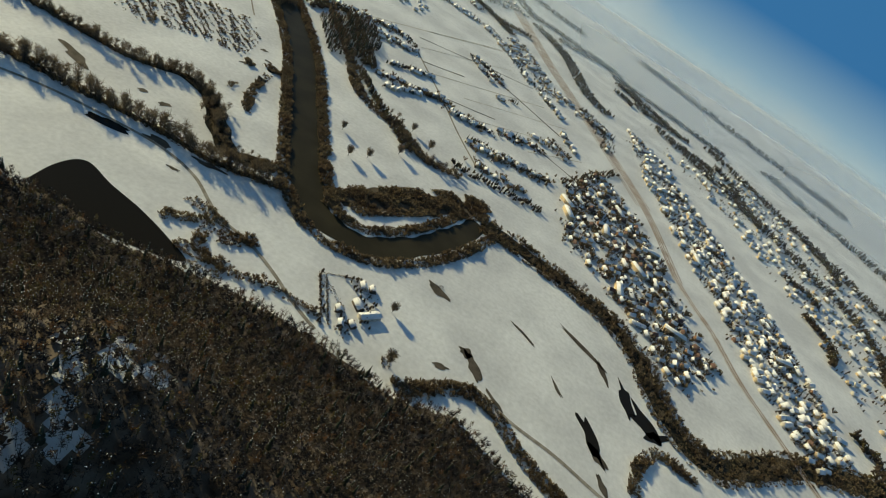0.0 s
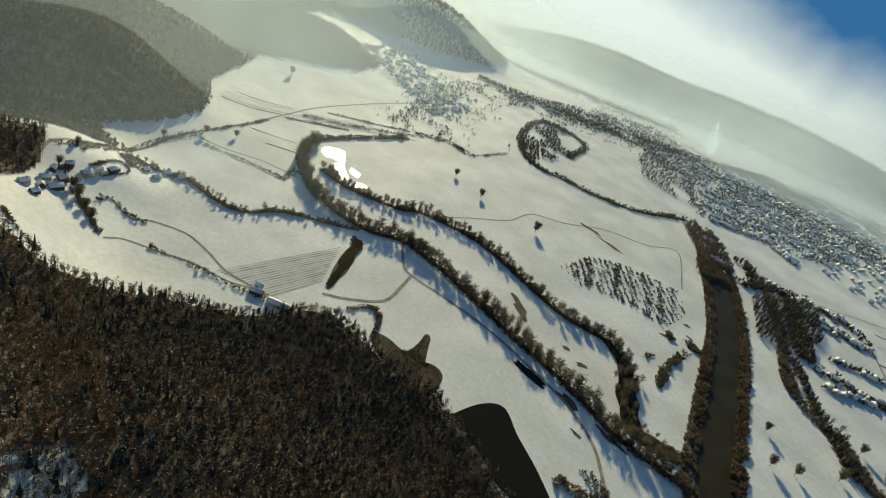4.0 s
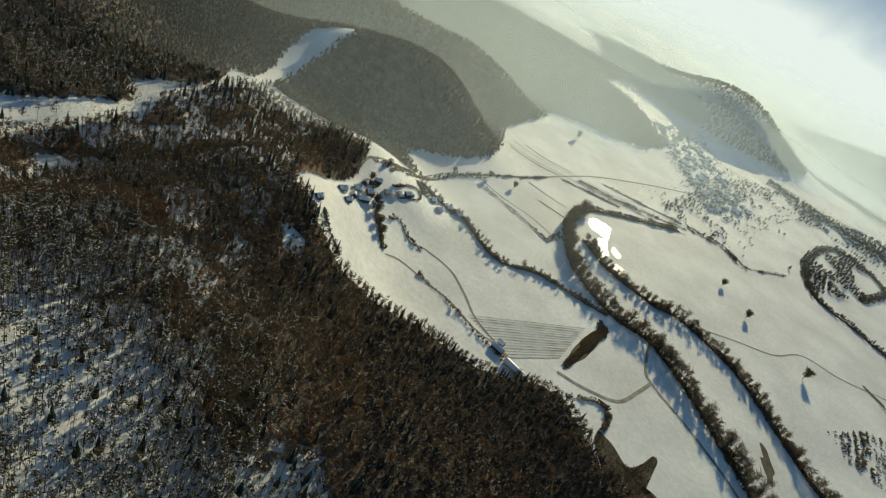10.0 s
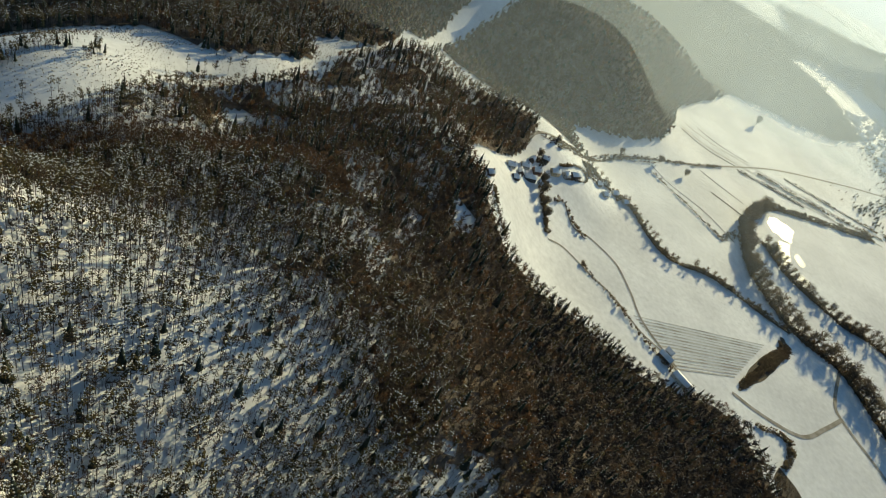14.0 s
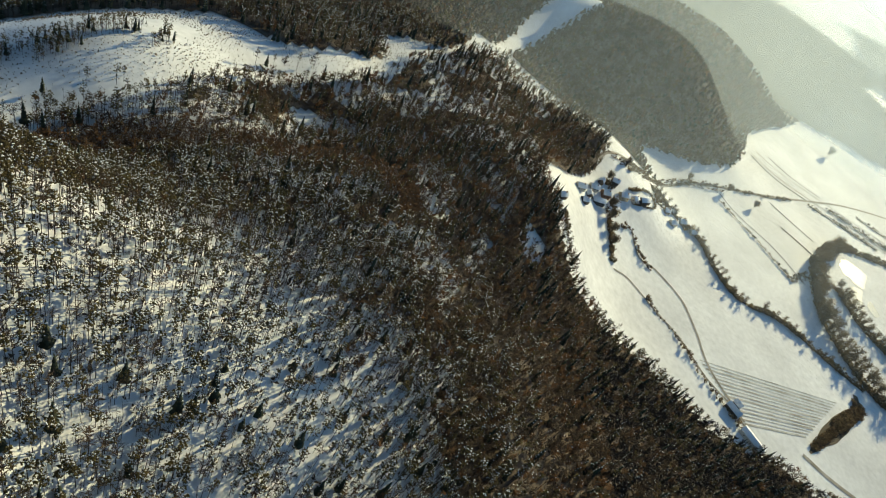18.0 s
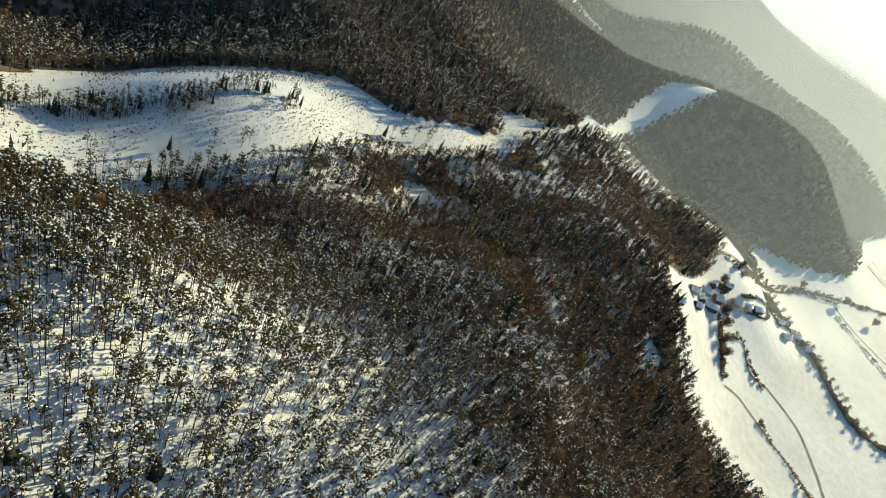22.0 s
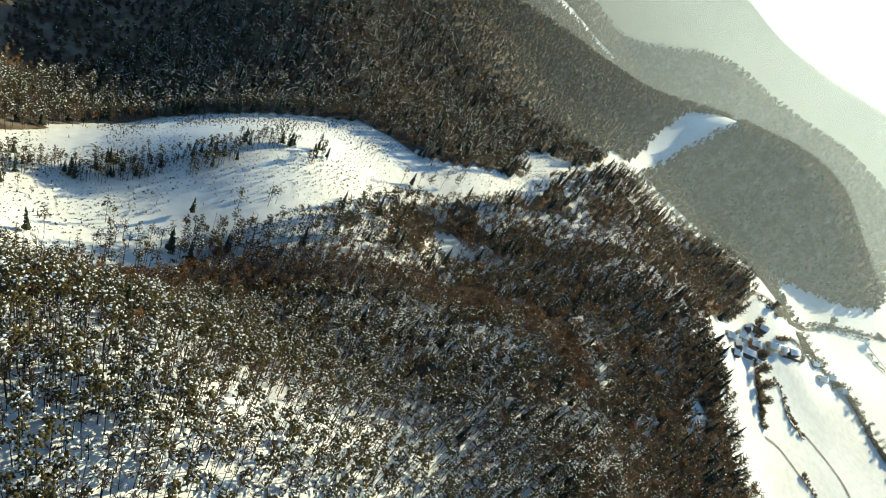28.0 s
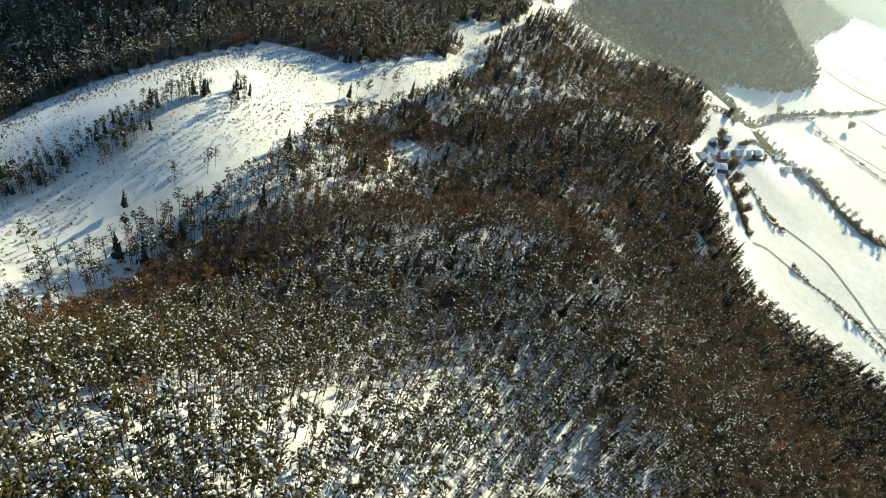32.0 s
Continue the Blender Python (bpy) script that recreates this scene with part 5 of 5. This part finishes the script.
for i, (line, n, wide) in enumerate(EDGE_ROWS):
    outline = [tuple(q) for q in np.vstack([np.array(line) + (0, wide * 0.5), np.array(line[::-1]) - (0, wide * 0.5)])]
    far_town("street_row", outline, n, 60 + i, "row of small houses with snowy roofs on the plain")
    p = along(line, 2.6 if n > 20 else 3.4, wide * 0.6)
    wood("garden_trees", FARK[:2] + [SPRU[0]], p, rng.choice([0, 1, 1, 0, 2], len(p)), rng.uniform(0.4, 0.85, len(p)), "bare and evergreen garden trees along a street row", "trees")
for line, w, gap in (([(-551, 2390), (-429, 2306), (-282, 2166)], 15, 1.2), ([(-268, 2557), (-102, 2359), (36, 2028), (133, 1923)], 26, 1.2), ([(49, 1807), (153, 1722)], 18, 1.4), ([(-712, 3150), (-594, 3090), (-290, 2658)], 30, 1.6),
                     ([(-610, 1290), (-560, 1400), (-470, 1290), (-380, 1170)], 17, 0.9), ([(-392, 1137), (-267, 1012), (-178, 931)], 8, 2.0), ([(-700, 1420), (-640, 1390), (-590, 1330)], 20, 1.4)):
    p = along(line, gap, w)
    wood("far_belt", FARK[:3], p, rng.integers(0, 3, len(p)), rng.uniform(0.7, 1.25, len(p)), "dark belt of bare trees beside the town", "trees")
far_hills = np.vstack([scatter(-3000, -2000, 900, 1750, 16.0), scatter(-3100, -800, 2200, 3800, 26.0)])
far_hills = far_hills[height(far_hills[:, 0], far_hills[:, 1]) > 18]
wood("far_forest", FARK[:3], far_hills, rng.integers(0, 3, len(far_hills)), np.where(far_hills[:, 1] > 2000, 2.6, 1.7) * rng.uniform(0.8, 1.2, len(far_hills)), "hazy forest on the hills beyond the plain")

# ---- sheets that imitate haze, and distance ----
def veil_material(name, thick, scale, low, high):
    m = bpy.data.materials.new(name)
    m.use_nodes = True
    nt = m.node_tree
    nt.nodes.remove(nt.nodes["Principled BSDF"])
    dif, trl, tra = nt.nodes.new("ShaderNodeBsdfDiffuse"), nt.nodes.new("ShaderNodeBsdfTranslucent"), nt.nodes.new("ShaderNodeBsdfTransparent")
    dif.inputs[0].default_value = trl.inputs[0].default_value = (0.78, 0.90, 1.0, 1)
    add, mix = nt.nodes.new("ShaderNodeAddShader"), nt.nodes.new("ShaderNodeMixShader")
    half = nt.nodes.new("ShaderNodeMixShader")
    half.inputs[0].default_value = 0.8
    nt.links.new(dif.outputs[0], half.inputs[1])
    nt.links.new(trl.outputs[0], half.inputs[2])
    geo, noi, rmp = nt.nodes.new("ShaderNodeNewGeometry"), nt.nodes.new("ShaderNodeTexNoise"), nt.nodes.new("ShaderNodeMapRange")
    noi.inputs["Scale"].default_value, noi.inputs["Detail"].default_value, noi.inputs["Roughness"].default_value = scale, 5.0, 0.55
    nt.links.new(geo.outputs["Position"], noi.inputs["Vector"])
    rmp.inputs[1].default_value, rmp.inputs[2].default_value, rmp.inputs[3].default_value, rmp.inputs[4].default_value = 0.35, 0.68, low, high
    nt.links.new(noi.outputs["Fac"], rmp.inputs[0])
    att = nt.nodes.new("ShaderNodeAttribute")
    att.attribute_name = "veil_depth"
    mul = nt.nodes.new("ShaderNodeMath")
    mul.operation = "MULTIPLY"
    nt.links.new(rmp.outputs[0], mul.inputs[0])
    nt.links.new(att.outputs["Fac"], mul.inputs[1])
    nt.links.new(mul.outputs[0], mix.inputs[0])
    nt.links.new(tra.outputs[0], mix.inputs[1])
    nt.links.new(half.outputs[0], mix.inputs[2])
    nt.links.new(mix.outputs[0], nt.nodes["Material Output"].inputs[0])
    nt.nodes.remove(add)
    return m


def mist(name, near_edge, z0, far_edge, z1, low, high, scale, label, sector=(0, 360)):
    """A wide translucent sheet standing in for distance haze: starts low some way off, thickens, and rises with
    distance.
    """
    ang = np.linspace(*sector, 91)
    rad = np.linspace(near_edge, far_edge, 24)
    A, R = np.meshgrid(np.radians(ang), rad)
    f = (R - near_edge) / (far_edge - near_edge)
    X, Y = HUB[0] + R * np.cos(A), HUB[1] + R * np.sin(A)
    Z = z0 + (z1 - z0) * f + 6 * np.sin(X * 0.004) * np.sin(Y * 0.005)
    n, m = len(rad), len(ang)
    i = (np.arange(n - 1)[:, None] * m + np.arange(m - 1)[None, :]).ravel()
    me = np_mesh(name, np.stack([X, Y, Z], 2).reshape(-1, 3), np.stack([i, i + 1, i + m + 1, i + m], 1), [veil_material(name, 1, scale, low, high)], smooth=True)
    d = me.attributes.new("veil_depth", "FLOAT", "POINT")
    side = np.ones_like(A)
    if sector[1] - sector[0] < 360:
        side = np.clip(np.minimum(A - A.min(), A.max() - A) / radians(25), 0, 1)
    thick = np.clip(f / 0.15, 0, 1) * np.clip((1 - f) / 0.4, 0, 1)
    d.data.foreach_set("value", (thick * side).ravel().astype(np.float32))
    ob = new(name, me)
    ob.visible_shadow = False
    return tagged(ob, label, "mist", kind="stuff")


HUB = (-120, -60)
# added sheets that lay aerial haze over the hills and plain behind them
mist("haze_sheet", 760, 0, 900, 340, 0.09, 0.15, 0.0015, "thin haze hanging over the wooded side valley", (140, 208))
mist("haze_sheet", 1150, 0, 1330, 350, 0.17, 0.28, 0.0012, "haze in front of the farther hills", (138, 215))
mist("haze_sheet", 1480, 0, 1700, 330, 0.32, 0.48, 0.0013, "bright haze below the sun", (132, 208))
mist("haze_sheet", 1700, 0, 1950, 340, 0.03, 0.11, 0.0014, "pale ground mist over the snowy plain")
mist("haze_sheet", 2480, 0, 2600, 180, 0.20, 0.36, 0.0012, "bank of mist over the far plain")
mist("haze_sheet", 2740, 0, 2930, 330, 0.5, 0.74, 0.0010, "haze before the long far ridge", (88, 205))
mist("haze_sheet", 3560, 0, 3700, 110, 0.42, 0.66, 0.0010, "dense far mist towards the horizon")

# glowing backdrop ring: horizon haze, cloud bank and blue sky painted in emission
back_mat = bpy.data.materials.new("painted_horizon")
back_mat.use_nodes = True
nt = back_mat.node_tree
nt.nodes.remove(nt.nodes["Principled BSDF"])
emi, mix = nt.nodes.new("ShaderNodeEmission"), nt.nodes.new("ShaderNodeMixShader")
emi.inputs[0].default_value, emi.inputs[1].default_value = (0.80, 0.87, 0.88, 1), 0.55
geo, sep, noi = nt.nodes.new("ShaderNodeNewGeometry"), nt.nodes.new("ShaderNodeSeparateXYZ"), nt.nodes.new("ShaderNodeTexNoise")
noi.inputs["Scale"].default_value, noi.inputs["Detail"].default_value = 0.0022, 6.0
nt.links.new(geo.outputs["Position"], sep.inputs[0])
nt.links.new(geo.outputs["Position"], noi.inputs["Vector"])
rise = nt.nodes.new("ShaderNodeMath")
rise.operation = "MULTIPLY_ADD"
rise.inputs[1].default_value = -420.0
nt.links.new(noi.outputs["Fac"], rise.inputs[0])
nt.links.new(sep.outputs[2], rise.inputs[2])
rmp = nt.nodes.new("ShaderNodeMapRange")
rmp.inputs[1].default_value, rmp.inputs[2].default_value, rmp.inputs[3].default_value, rmp.inputs[4].default_value = -560.0, -60.0, 1.0, 0.0
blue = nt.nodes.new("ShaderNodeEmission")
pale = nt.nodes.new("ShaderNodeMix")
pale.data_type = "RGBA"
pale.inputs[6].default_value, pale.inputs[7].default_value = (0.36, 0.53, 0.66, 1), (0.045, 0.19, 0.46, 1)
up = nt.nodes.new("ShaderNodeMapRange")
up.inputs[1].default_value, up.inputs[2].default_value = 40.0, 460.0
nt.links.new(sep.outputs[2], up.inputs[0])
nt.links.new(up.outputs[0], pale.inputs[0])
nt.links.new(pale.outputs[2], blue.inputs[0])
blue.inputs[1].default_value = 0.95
nt.links.new(rmp.outputs[0], mix.inputs[0])
nt.links.new(blue.outputs[0], mix.inputs[1])
nt.links.new(emi.outputs[0], mix.inputs[2])
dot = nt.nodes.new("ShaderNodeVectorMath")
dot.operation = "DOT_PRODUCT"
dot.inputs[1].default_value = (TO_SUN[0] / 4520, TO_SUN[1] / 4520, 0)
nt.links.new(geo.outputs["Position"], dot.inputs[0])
# emission rises towards the sun, imitating its glow in the haze
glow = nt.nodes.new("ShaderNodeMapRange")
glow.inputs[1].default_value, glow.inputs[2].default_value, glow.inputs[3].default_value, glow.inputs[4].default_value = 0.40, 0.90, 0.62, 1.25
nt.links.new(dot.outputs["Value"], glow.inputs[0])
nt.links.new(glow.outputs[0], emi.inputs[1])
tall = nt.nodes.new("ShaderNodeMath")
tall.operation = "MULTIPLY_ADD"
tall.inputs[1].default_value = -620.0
# the painted haze also reaches higher on the sun's side
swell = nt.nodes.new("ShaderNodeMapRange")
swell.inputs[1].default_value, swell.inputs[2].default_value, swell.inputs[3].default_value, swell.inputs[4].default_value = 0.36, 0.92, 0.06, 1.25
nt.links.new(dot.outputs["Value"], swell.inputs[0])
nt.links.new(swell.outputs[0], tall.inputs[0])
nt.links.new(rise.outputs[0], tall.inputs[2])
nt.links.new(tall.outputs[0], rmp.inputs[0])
nt.links.new(mix.outputs[0], nt.nodes["Material Output"].inputs[0])
ang = np.radians(np.arange(0, 360, 3.0))
levels = np.array([-40.0, 120, 300, 500, 800, 1200, 1700, 2300, 3000])
A, L = np.meshgrid(ang, levels)
v = np.stack([HUB[0] + 4520 * np.cos(A), HUB[1] + 4520 * np.sin(A), L], 2).reshape(-1, 3)
n = len(ang)
quads = [(r * n + i, r * n + (i + 1) % n, (r + 1) * n + (i + 1) % n, (r + 1) * n + i) for r in range(len(levels) - 1) for i in range(n)]
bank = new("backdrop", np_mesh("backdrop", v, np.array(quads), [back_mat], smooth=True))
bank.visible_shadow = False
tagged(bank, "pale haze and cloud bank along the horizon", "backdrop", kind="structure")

# steam rising from a works chimney on the far plain
STEAM = veil_material("steam", 1, 0.03, 0.25, 0.6)
bm = bmesh.new()
for k in range(16):
    f = k / 15
    c = Vector((-1481 - 50 * f + 7 * math.sin(k * 2.1), 2354 + 30 * f + 6 * math.cos(k * 1.7), 14 + 110 * f))
    ball = bmesh.ops.create_icosphere(bm, subdivisions=2, radius=1.0)["verts"]
    r = (9 + 10 * math.sin(1 + 2.4 * f)) * (1.0 - 0.35 * f)
    for v in ball:
        lump = 1 + 0.22 * math.sin(v.co.x * 5 + k) * math.sin(v.co.y * 4 - k)
        v.co = c + Vector((v.co.x * r * lump, v.co.y * r * lump, v.co.z * r * 1.15 * lump))
me = bpy.data.meshes.new("smoke_plume")
bm.to_mesh(me)
bm.free()
me.materials.append(STEAM)
d = me.attributes.new("veil_depth", "FLOAT", "POINT")
d.data.foreach_set("value", [0.4] * len(me.vertices))
plume = new("smoke_plume", me)
plume.visible_shadow = False
tagged(plume, "white steam plume drifting from a works on the plain", "smoke", kind="stuff")
